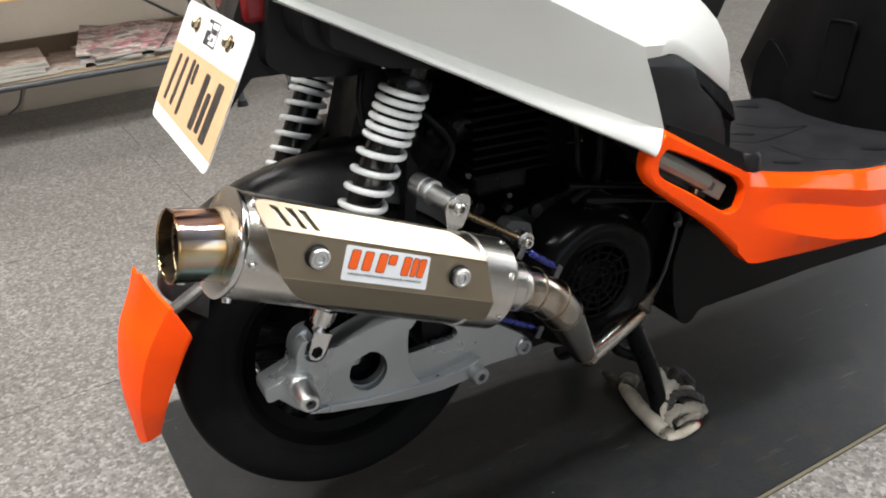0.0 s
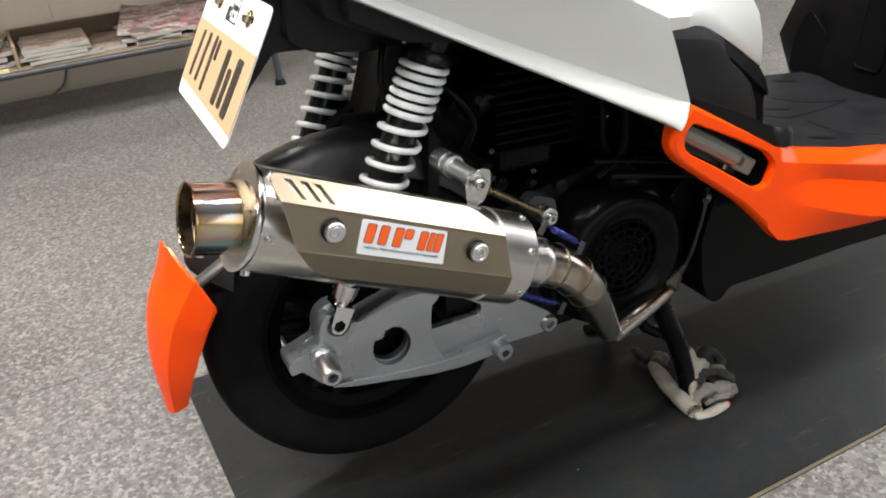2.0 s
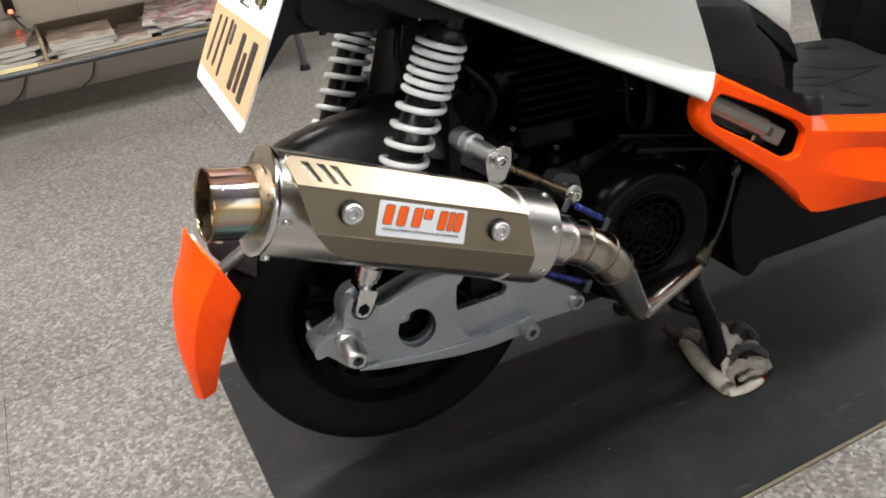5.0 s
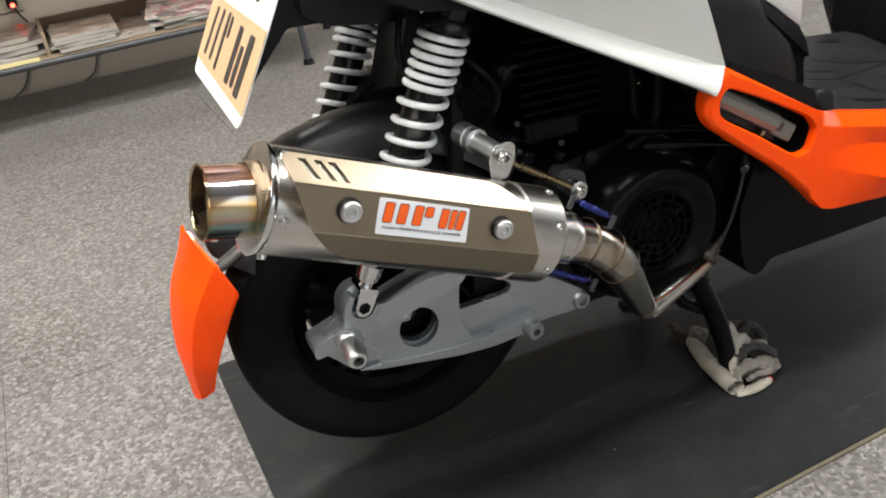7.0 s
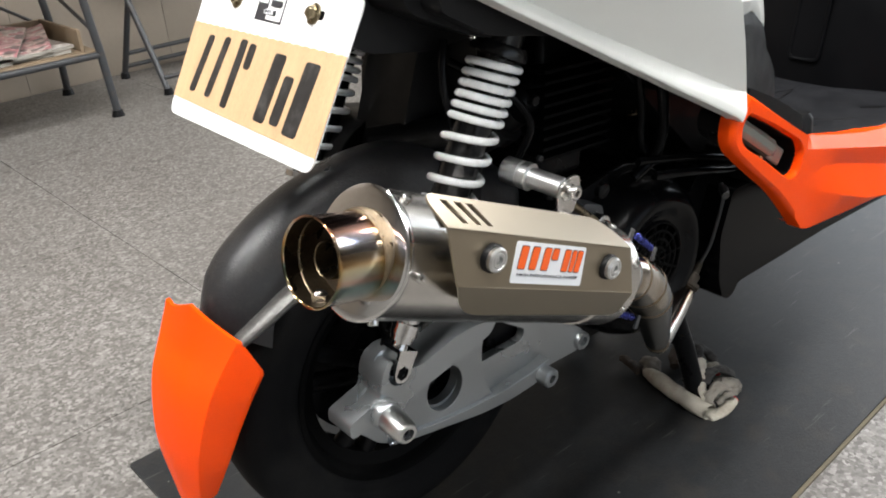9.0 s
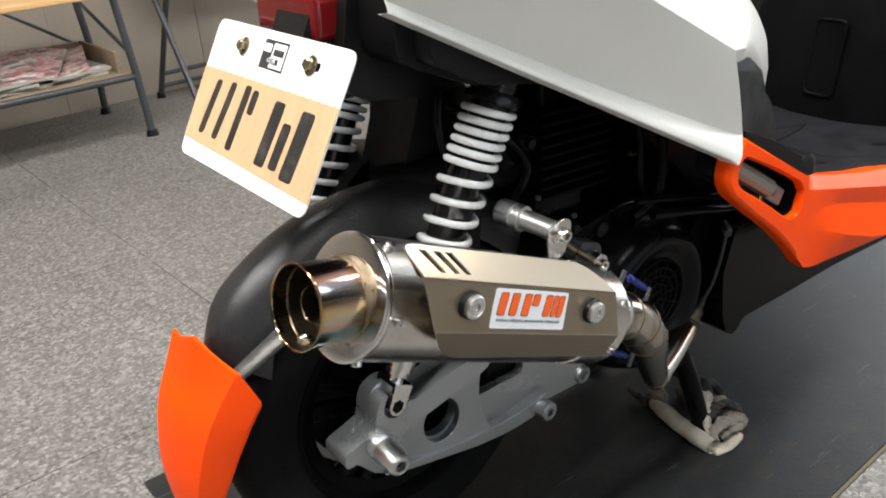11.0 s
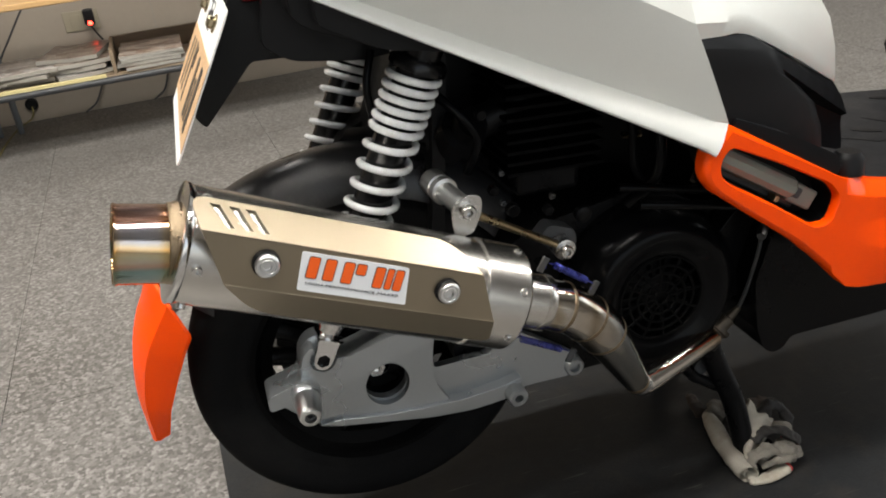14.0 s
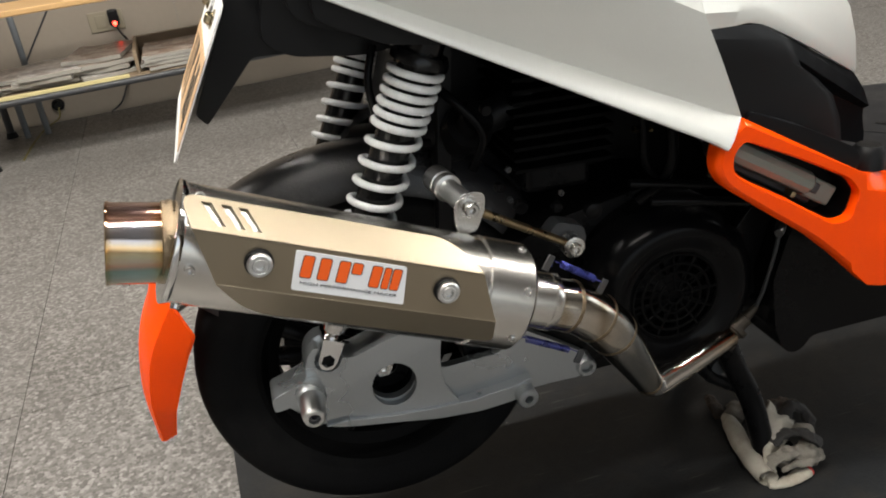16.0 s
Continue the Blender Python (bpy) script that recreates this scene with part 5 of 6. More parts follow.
for k in range(31):
    q = k / 30
    x = 0.500 + 0.43 * q ** 1.4
    zt, zl, zg, zc, zb = (along_keys(BOARD_X, v, x) for v in BOARD_LINES)
    g = min(1.0, (x - 0.500) / 0.12)                       # facets grow out of the flat window frame
    g = g * g * (3 - 2 * g)
    f = min(1.0, (x - 0.500) / 0.03)
    y = -0.2305 + 0.060 * max(0.0, (x - 0.74) / 0.19) ** 2
    xb = x + 0.020 * (1 - min(1.0, (x - 0.500) / 0.05))
    row = [(x - 0.004, y + 0.045, zt - 0.004), (x, y + 0.004 + 0.020 * f, zt - 0.0005), (x, y + 0.002 + 0.016 * f, zt), (x, y + 0.0030 * f, zl + 0.0030 * f), (x, y + 0.0006 * f, zl), (x, y + 0.001 * g, zl - 0.004),
           (x, y + 0.006 * g, zg + 0.003), (x, y + 0.0055 * g, zg), (x + (xb - x) * 0.5, y - 0.0105 * g, zc + 0.002), (x + (xb - x) * 0.55, y - 0.0110 * g, zc - 0.002), (xb, y + 0.002 * g, zb), (xb, y + 0.030, zb + 0.004)]
    rows.append([S @ Vector(p) for p in row])
part("running_board_side", loft(rows, 0.003, (0, side, 0)), M_ORANGE, orange, smooth=20)
part("signal_bezel", prism(offset_loop(hole, -0.004), [hole], 0.1880, 0.2200, XS), M_BLACK, orange, smooth=30)
part("signal_recess", prism([(p[0], p[1]) for p in hole], [], 0.170, 0.1880, XS), M_BLACK, orange, smooth=0)
sig = frame_of((0.352, -0.2070, 0.5385), (0.452, -0.2070, 0.4810), (0, -1, 0))
part("signal_reflector", box((0.0, -0.0185, -0.016), (0.135, 0.0105, -0.0105), sig), M_IRON, orange, bevel=0.002)
part("signal_lens", sweep([sig @ Vector((0.002, 0.000, 0)), sig @ Vector((0.010, 0, 0)), sig @ Vector((0.108, 0.001, 0)), sig @ Vector((0.112, 0.001, 0))], [0.0105, 0.0120, 0.0125, 0.0100], 10), M_LENS, orange, "smoked clear turn signal lens", smooth=30)
part("signal_base", box((0.108, -0.0125, -0.010), (0.146, 0.0105, 0.0040), sig), M_LENS, orange, bevel=0.003)
part("signal_socket", box((0.112, -0.0060, -0.008), (0.124, 0.0060, 0.0055), sig), M_IRON, orange, bevel=0.002)
part("signal_bulb", rod(sig @ Vector((0.055, 0, 0.000)), sig @ Vector((0.100, 0, 0.000)), 0.0058, 0.0045, 12), M_ALU, orange)
part("signal_clip", box((0.098, -0.019, -0.010), (0.104, -0.012, 0.002), sig), M_GOLDROD, orange, "brass clip", bevel=0.001)
part("edge_trim", prism(rounded([(0.3610, 0.5700), (0.3650, 0.5765), (0.4270, 0.5520), (0.4900, 0.5210), (0.4980, 0.5060), (0.4930, 0.4960), (0.4270, 0.5330)], 0.003, 3), [], 0.2020, 0.2222, XS), M_INFILL, orange, "black rubber trim above the orange panel", smooth=25, bevel=0.002)
part("step_knob", lathe([(0, 0), (0, 0.019), (0.018, 0.017), (0.024, 0.012), (0.024, 0)], Matrix.Translation((0.522, -0.203 * side, 0.490)) @ pose(0, 0, 0, 0, -90, 0), 20), M_BLACK, scooter)

board = part("footboard", prism(rounded([(0.52, -0.205), (0.66, -0.212), (0.86, -0.195), (0.99, -0.165), (0.99, 0.165), (0.86, 0.195), (0.66, 0.212), (0.52, 0.205)], 0.03, 4), [], 0.405, 0.443, Matrix.Identity(4)), M_GREY, scooter, "charcoal ribbed plastic footboard", bevel=0.006)
for pts in (((0.787, 0.069), (0.82, 0.017), (0.881, -0.003)), ((0.731, -0.028), (0.80, -0.022), (0.872, -0.006)), ((0.740, -0.056), (0.741, -0.123), (0.784, -0.156)), ((0.640, 0.02), (0.690, 0.01), (0.731, -0.028))):
    part("board_groove", sweep(smooth_line([(x, y, 0.4432) for x, y in pts], 6), 0.0024, 8, squash=0.25), M_BLACK, board)
for x, y in ((0.887, 0.137), (0.750, 0.017), (0.697, -0.124), (0.864, -0.147)):
    part("board_slot", prism([(0.020 * math.cos(2 * math.pi * k / 20), 0.0065 * math.sin(2 * math.pi * k / 20)) for k in range(20)], [], 0.442, 0.4437, Matrix.Translation((x, y, 0)) @ pose(0, 0, 0, 0, 0, -38)), M_BLACK, board)
rows = []
for k in range(17):
    q = k / 16
    z = 0.42 + 0.55 * q
    w = 0.238 + 0.047 * q / 0.125 if q < 0.125 else 0.285 - 0.165 * (q - 0.125)
    x = 0.955 + 0.05 * q + 0.10 * q * q
    rows.append([(x + 0.05 * abs(v) ** 3 - 0.022 * math.exp(-(v * 2.6) ** 4), v * (w if v > 0 else min(w, 0.19)), z) for v in [-1 + j / 8 for j in range(17)]])
apron = part("leg_shield", loft(rows, 0.03, (1, 0, 0)), M_APRON, scooter, "black plastic inner leg shield", smooth=30)
part("hook_recess", prism(rounded([(-0.029, -0.066), (0.029, -0.066), (0.029, 0.066), (-0.029, 0.066)], 0.012, 4), [rounded([(-0.023, -0.060), (0.023, -0.060), (0.023, 0.060), (-0.023, 0.060)], 0.009, 4)], 0, 0.004, Matrix.Translation((0.947, 0.016, 0.545)) @ Matrix(((0, 0.13, -1, 0), (-1, 0, 0, 0), (0, 1, 0.13, 0), (0, 0, 0, 1)))), M_APRON, apron, bevel=0.002)
part("knee_recess", prism(rounded([(-0.176, 0.561), (-0.203, 0.505), (-0.207, 0.436), (-0.113, 0.440), (-0.124, 0.514)], 0.02, 5), [], -0.012, 0.002, Matrix.Translation((0.966, 0, 0)) @ Matrix(((0, 0.0, -1, 0), (-1, 0, 0, 0), (0, 1, 0.0, 0), (0, 0, 0, 1)))), M_APRON, apron, "dark knee recess", bevel=0.001)
part("hook_pocket", box((-0.023, -0.060, -0.002), (0.023, 0.060, 0.002), Matrix.Translation((0.947, 0.016, 0.545)) @ Matrix(((0, 0.13, -1, 0), (-1, 0, 0, 0), (0, 1, 0.13, 0), (0, 0, 0, 1)))), M_APRON, apron)
part("seat_base", prism(rounded([(0.10, 0.86), (0.42, 0.775), (0.49, 0.735), (0.515, 0.690), (0.537, 0.652), (0.560, 0.700), (0.560, 0.760), (0.46, 0.84), (0.10, 0.93)], 0.008, 3), [], -0.100, 0.100, XZ), M_BLACK, scooter, "black seat base", bevel=0.006)
tub = part("under_seat_tub", prism(rounded([(-0.05, 0.70), (0.05, 0.662), (0.17, 0.662), (0.30, 0.612), (0.36, 0.545), (0.40, 0.60), (0.40, 0.780), (-0.05, 0.860)], 0.02, 3), [], -0.132, 0.132, XZ), M_BLACK, scooter, "black plastic under-seat bucket", bevel=0.01)
part("tub_front", prism(rounded([(0.30, 0.60), (0.38, 0.530), (0.50, 0.430), (0.56, 0.440), (0.57, 0.520), (0.50, 0.660), (0.40, 0.770), (0.30, 0.780)], 0.02, 3), [], -0.075, 0.075, XZ), M_BLACK, tub, bevel=0.01)
part("inner_fender", prism(rounded([(0.022, 0.470), (0.110, 0.440), (0.120, 0.690), (0.085, 0.690), (0.066, 0.620)], 0.006, 3), [], -0.088, 0.0, XZ), M_BLACK, tub, bevel=0.004)
part("belly_pan", prism(rounded([(0.462, 0.340), (0.472, 0.272), (0.486, 0.240), (0.500, 0.232), (0.514, 0.236), (0.524, 0.252), (0.640, 0.256), (0.760, 0.262), (1.02, 0.262), (1.06, 0.410), (0.48, 0.405)], 0.010, 4), [], -0.150, 0.150, XZ), M_FAN, scooter, "black plastic belly pan", bevel=0.012)

# ---- engine ----
engine = part("crankcase", prism(rounded([(0.10, 0.25), (0.20, 0.215), (0.40, 0.225), (0.47, 0.27), (0.46, 0.40), (0.36, 0.46), (0.20, 0.43), (0.10, 0.36)], 0.04, 5), [], -0.07, 0.075, XZ), M_ENGINE, scooter, "black painted engine crankcase", bevel=0.008)
part("transmission_case", prism(rounded([(-0.07, 0.21), (0.05, 0.19), (0.36, 0.20), (0.44, 0.26), (0.42, 0.37), (0.30, 0.40), (0.02, 0.36), (-0.08, 0.31)], 0.03, 4), [], -0.165, -0.072, XZ), M_ENGINE, engine, bevel=0.012)
part("splash_guard", prism(rounded([(0.085, 0.40), (0.100, 0.40), (0.120, 0.70), (0.105, 0.70)], 0.003, 2), [], -0.150, 0.060, XZ), M_BLACK, engine)
part("engine_shroud", prism(rounded([(0.10, 0.40), (0.46, 0.36), (0.50, 0.46), (0.36, 0.66), (0.12, 0.68)], 0.02, 3), [], -0.120, -0.030, XZ), M_BLACK, engine, bevel=0.006)
part("air_box", prism(rounded([(-0.01, 0.40), (0.04, 0.385), (0.20, 0.42), (0.22, 0.52), (0.04, 0.55), (-0.01, 0.50)], 0.03, 4), [], -0.155, -0.070, XZ), M_BLACK, engine, bevel=0.012)
cyl = part("cylinder", box((0.19, -0.065, 0.465), (0.27, 0.075, 0.655)), M_ENGINE, engine, bevel=0.008)
for k in range(9):
    z = 0.503 + 0.0125 * k
    part("fin", box((0.170, -0.092, z), (0.285, 0.085, z + 0.0036)), M_RIM, cyl, smooth=0)
part("head_bolt", rod((0.300, -0.108, 0.538), (0.322, -0.108, 0.536), 0.004, None, 8), M_GOLDROD, cyl, "brass fitting")
FC = Matrix.Translation((0.349, -0.135, 0.332)) @ WHEEL.to_3x3().to_4x4()
cover = part("fan_cover", lathe([(-0.070, 0.116), (-0.035, 0.112), (-0.014, 0.103), (-0.003, 0.092), (0.000, 0.084), (-0.002, 0.076), (-0.008, 0.066), (-0.010, 0.060), (-0.010, 0.056), (-0.016, 0.054), (-0.070, 0.054)], FC, 64, closed=True), M_FAN, engine, "glossy black fan cover with a web grille")
for r in (0.009, 0.021, 0.032, 0.043, 0.0545):
    part("grille_ring", sweep([FC @ Vector((-0.0085, r * math.cos(2 * math.pi * k / 40), r * math.sin(2 * math.pi * k / 40))) for k in range(40)], 0.0019, 6, closed=True), M_RIM, cover)
for k in range(12):
    a = 2 * math.pi * k / 12 + 0.1
    part("grille_spoke", sweep([FC @ Vector((-0.0085, r * math.cos(a), r * math.sin(a))) for r in (0.0085, 0.057)], 0.0016, 6), M_RIM, cover)
part("fan_disc", lathe([(-0.060, 0), (-0.060, 0.053), (-0.035, 0.051), (-0.030, 0.02), (-0.026, 0)], FC, 32), M_ENGINE, cover)
for k in range(14):
    a = 2 * math.pi * k / 14
    part("fan_blade", box((-0.034, 0.022, -0.0012), (-0.020, 0.050, 0.0012), FC @ Matrix.Rotation(a, 4, "X")), M_ENGINE, cover, smooth=0)
part("intake_pipe", sweep(smooth_line([(0.02, 0.03, 0.53), (0.10, -0.03, 0.545), (0.16, -0.05, 0.56), (0.20, -0.05, 0.58)], 5), 0.019, 16), M_BLACK, engine)
part("carburettor", lathe([(0, 0), (0, 0.022), (0.03, 0.022), (0.032, 0.027), (0.05, 0.027), (0.052, 0.018), (0.07, 0.018), (0.07, 0)], frame_of((0.115, -0.035, 0.53), (0.13, -0.08, 0.565)), 24), M_ENGINE, engine)
for pts, r in (([(0.06, -0.06, 0.63), (0.10, -0.10, 0.60), (0.13, -0.11, 0.56), (0.12, -0.10, 0.52)], 0.005), ([(0.30, -0.15, 0.47), (0.38, -0.16, 0.46), (0.46, -0.15, 0.44), (0.52, -0.14, 0.43)], 0.006), ([(0.28, -0.14, 0.49), (0.38, -0.15, 0.475), (0.47, -0.15, 0.455), (0.53, -0.14, 0.45)], 0.005), ([(0.33, -0.12, 0.60), (0.335, -0.13, 0.54), (0.33, -0.13, 0.49), (0.30, -0.12, 0.46)], 0.007), ([(0.29, -0.12, 0.60), (0.305, -0.12, 0.55), (0.31, -0.12, 0.50), (0.34, -0.12, 0.47)], 0.005), ([(0.03, -0.09, 0.66), (0.02, -0.10, 0.62), (0.035, -0.10, 0.57), (0.08, -0.08, 0.55)], 0.004)):
    part("hose", sweep(smooth_line(pts, 6), r, 10), M_FAN, engine)
part("stay_bracket", prism(rounded([(0.188, 0.440), (0.202, 0.456), (0.232, 0.446), (0.236, 0.428), (0.214, 0.416)], 0.006, 4), [], 0.108, 0.130, XZ), M_IRON, engine, "dark steel stay bracket", bevel=0.002)
for x, y, z in ((0.161, -0.095, 0.477), (0.160, -0.094, 0.512), (0.220, -0.094, 0.475)):
    hex_bolt("flange_bolt", frame_of((x, y, z), (x, y - 0.1, z)), 0.0035, 0.005, M_IRON, engine)
for x, y, z, r in ((0.135, -0.105, 0.585, 0.006), (0.145, -0.108, 0.50, 0.006), (0.17, -0.10, 0.47, 0.008), (0.21, -0.105, 0.465, 0.006), (0.25, -0.11, 0.455, 0.010), (0.455, -0.10, 0.30, 0.008)):
    hex_bolt("engine_bolt", frame_of((x, y, z), (x, y - 0.1, z - 0.01)), r, 0.008, M_ENGINE, engine, socket=False)
part("engine_mount", prism(rounded([(0.44, 0.30), (0.52, 0.31), (0.55, 0.40), (0.46, 0.43), (0.42, 0.38)], 0.012, 3), [], 0.060, 0.110, XZ), M_ENGINE, engine, bevel=0.004)
part("mount_bush", rod((0.515, -0.09, 0.285), (0.515, -0.135, 0.283), 0.020, None, 24), M_BLACK, engine)

# centre stand
stand = part("centre_stand", sweep(smooth_line([(0.430, -0.100, 0.250), (0.452, -0.098, 0.200), (0.484, -0.102, 0.130), (0.500, -0.118, 0.054)], 6), 0.0150, 18), M_ENGINE, scooter, "black steel centre stand")
part("stand_leg", sweep(smooth_line([(0.405, 0.085, 0.222), (0.452, 0.098, 0.185), (0.488, 0.110, 0.125), (0.502, 0.125, 0.054)], 6), 0.0155, 18), M_ENGINE, stand)
part("stand_bar", rod((0.440, -0.09, 0.190), (0.440, 0.10, 0.190), 0.012), M_IRON, stand)
part("stand_gusset", sweep([(0.398, -0.080, 0.215), (0.430, -0.085, 0.175), (0.478, -0.096, 0.145)], [0.010, 0.009, 0.007], 12), M_ENGINE, stand)
for y in (-0.118, 0.125):
    part("stand_foot", sweep([(0.468, y, 0.0470), (0.500, y, 0.0475), (0.540, y, 0.0540)], [0.0095, 0.0105, 0.009], 12), M_ENGINE, stand)


# ---- work gloves under the stand ----
def crumpled(pts, radii, seed, rough=0.35, squash=0.62, segs=28, steps=12):
    """A soft folded roll of cloth."""
    line = smooth_line(pts, steps)
    rr = [radii[min(int(i / steps), len(radii) - 1)] * (1 - (i / steps) % 1) + radii[min(int(i / steps) + 1, len(radii) - 1)] * ((i / steps) % 1) for i in range(len(line))]
    rr[0] *= 0.55
    rr[-1] *= 0.6
    bm = sweep(line, rr, segs, squash=squash)
    bm.normal_update()
    moves = []
    for v in bm.verts:
        p = v.co * 46 + Vector((seed * 7.3, seed * 3.1, seed))
        d = noise.noise(p) * 0.6 + noise.noise(p * 2.3) * 0.3 - abs(noise.noise(p * 1.3 + Vector((5, 5, 5)))) * 0.5
        d += noise.noise(p * 4.1) * 0.16
        moves.append(v.normal * d * rough * 0.032)
    for v, d in zip(bm.verts, moves):
        v.co += d
        v.co.z = max(v.co.z, 0.0056)
    return bm


def cloth(rows, thick, inward, seed, amount=0.0042):
    """A thick soft sheet through rows of points, with small creases."""
    grid = [smooth_line(r, 6) for r in rows]
    cols = [smooth_line([g[j] for g in grid], 6) for j in range(len(grid[0]))]
    pts = [[c[i] for c in cols] for i in range(len(cols[0]))]
    for r in pts:
        for p in r:
            for f, w in ((70, 1.0), (170, 0.4)):
                p += Vector((noise.noise(p * f + Vector((seed, 0, 0))), noise.noise(p * f + Vector((0, seed, 9))), noise.noise(p * f + Vector((4, 0, seed))))) * amount * w
            p.z = max(p.z, 0.0062)
    return loft(pts, thick, inward)


glove_a = thing("work_glove", "dirty white knitted cotton work glove rolled under the stand foot", "glove", "work gloves under the stand")
GLOVES = Matrix.Translation((0.481, -0.158, 0)) @ Matrix.Rotation(radians(-2.6), 4, "Z") @ Matrix.Scale(0.96, 4) @ Matrix.Translation((-0.508, 0.128, 0))
glove_a.matrix_world = GLOVES
# the roll: a spiral of cloth swept along the floor, open at the near end
roll = []
for cx, cy, cz, s in ((0.526, 0.010, 0.016, 0.70), (0.519, -0.018, 0.020, 0.95), (0.512, -0.050, 0.021, 1.0), (0.508, -0.085, 0.021, 1.0), (0.507, -0.112, 0.020, 1.0), (0.509, -0.128, 0.019, 0.92)):
    roll.append([(cx + s * 0.017 * k * math.cos(a), cy - 0.004 * math.cos(a), cz + s * 0.0165 * k * math.sin(a)) for a, k in [(radians(-62 - 46 * i), 1.0 - 0.055 * i) for i in range(13)]])
part("glove_roll", cloth(roll, 0.0028, (0.3, 0.0, -0.3), 1, 0.0012), M_GLOVE, glove_a, smooth=80)
part("glove_sheet", crumpled([(0.508, -0.128, 0.0085), (0.524, -0.1345, 0.0088), (0.545, -0.133, 0.0110), (0.566, -0.126, 0.0125)], [0.0075, 0.0090, 0.0105, 0.0105], 2, rough=0.16, squash=0.55), M_GLOVE, glove_a, smooth=80)
part("cuff_trim", sweep([Vector((0.5665, -0.1262, 0.0125)), Vector((0.5700, -0.1254, 0.0125)), Vector((0.5715, -0.1250, 0.0125))], [0.0098, 0.0100, 0.0085], 18, squash=0.62), M_GLOVE_RED, glove_a, "red cuff trim")
part("glove_back", crumpled([(0.530, 0.004, 0.016), (0.545, 0.020, 0.018), (0.550, 0.040, 0.014)], [0.015, 0.016, 0.012], 9, rough=0.3), M_GLOVE_GREY, glove_a, "browned glove back", smooth=80)
part("glove_finger", crumpled([(0.521, 0.020, 0.014), (0.522, 0.040, 0.018), (0.523, 0.060, 0.020), (0.522, 0.068, 0.016)], [0.010, 0.010, 0.009, 0.007], 3, rough=0.2), M_GLOVE_BROWN, glove_a, "oil-browned glove finger", smooth=80)
glove_b = thing("work_glove", "dirty grey cotton work glove with blackened palm, crumpled beside the stand", "glove", "work gloves under the stand")
glove_b.matrix_world = GLOVES
# lower flap of cloth, folded over towards the near side
part("glove_body", crumpled([(0.514, -0.122, 0.026), (0.524, -0.117, 0.038), (0.540, -0.117, 0.044), (0.560, -0.120, 0.040), (0.580, -0.121, 0.033), (0.592, -0.116, 0.028)], [0.008, 0.0095, 0.0100, 0.0115, 0.0120, 0.0080], 4, rough=0.40), M_GLOVE_GREY, glove_b, smooth=80)
part("glove_crease", crumpled([(0.526, -0.126, 0.024), (0.545, -0.128, 0.029), (0.565, -0.129, 0.028), (0.582, -0.126, 0.024)], [0.006, 0.008, 0.009, 0.006], 14, rough=0.35), M_GLOVE_GREY, glove_b, smooth=80)
part("glove_palm", crumpled([(0.530, -0.098, 0.046), (0.550, -0.089, 0.054), (0.574, -0.090, 0.050), (0.594, -0.100, 0.038), (0.602, -0.106, 0.026)], [0.008, 0.009, 0.010, 0.010, 0.008], 7, rough=0.25), M_GLOVE_DARK, glove_b, "oil-blackened palm", smooth=80)
part("glove_core", crumpled([(0.535, -0.112, 0.020), (0.560, -0.104, 0.022), (0.590, -0.096, 0.020), (0.602, -0.090, 0.014)], [0.014, 0.016, 0.016, 0.010], 11, rough=0.3), M_GLOVE_GREY, glove_b, smooth=80)
# standing fold beside the stand leg
part("glove_fold", cloth([[(0.510, -0.112, 0.030), (0.520, -0.098, 0.044), (0.530, -0.080, 0.056), (0.545, -0.060, 0.072), (0.556, -0.046, 0.082)],
                          [(0.520, -0.112, 0.034), (0.533, -0.096, 0.052), (0.546, -0.080, 0.060), (0.558, -0.066, 0.066), (0.565, -0.056, 0.062)],
                          [(0.528, -0.108, 0.026), (0.545, -0.092, 0.040), (0.561, -0.078, 0.054), (0.574, -0.066, 0.056), (0.582, -0.056, 0.048)],
                          [(0.540, -0.098, 0.018), (0.560, -0.084, 0.026), (0.577, -0.070, 0.036), (0.592, -0.058, 0.036), (0.600, -0.046, 0.030)]], 0.005, (-0.2, 0.6, -0.6), 5), M_GLOVE, glove_b, smooth=80)
part("glove_finger", crumpled([(0.575, -0.048, 0.034), (0.592, -0.036, 0.046), (0.612, -0.034, 0.042), (0.622, -0.046, 0.030), (0.618, -0.058, 0.024)], [0.010, 0.013, 0.013, 0.011, 0.009], 8, rough=0.3), M_GLOVE_DARK, glove_b, "oil-blackened fingers", smooth=80)
part("glove_thumb", crumpled([(0.582, -0.056, 0.026), (0.598, -0.062, 0.030), (0.608, -0.068, 0.026), (0.600, -0.078, 0.022)], [0.009, 0.011, 0.011, 0.008], 12, rough=0.2), M_GLOVE_GREY, glove_b, smooth=80)
part("cuff_trim", sweep([Vector((0.598, -0.0795, 0.022)), Vector((0.5965, -0.0835, 0.0215)), Vector((0.596, -0.0845, 0.0213))], [0.0072, 0.0074, 0.006], 14, squash=0.7), M_GLOVE_RED, glove_b, "red cuff trim")
part("glove_tail", crumpled([(0.572, -0.010, 0.014), (0.596, 0.008, 0.017), (0.622, 0.016, 0.015), (0.640, 0.014, 0.010)], [0.011, 0.013, 0.012, 0.007], 10, rough=0.3), M_GLOVE_BROWN, glove_b, "oil-browned glove tail", smooth=80)

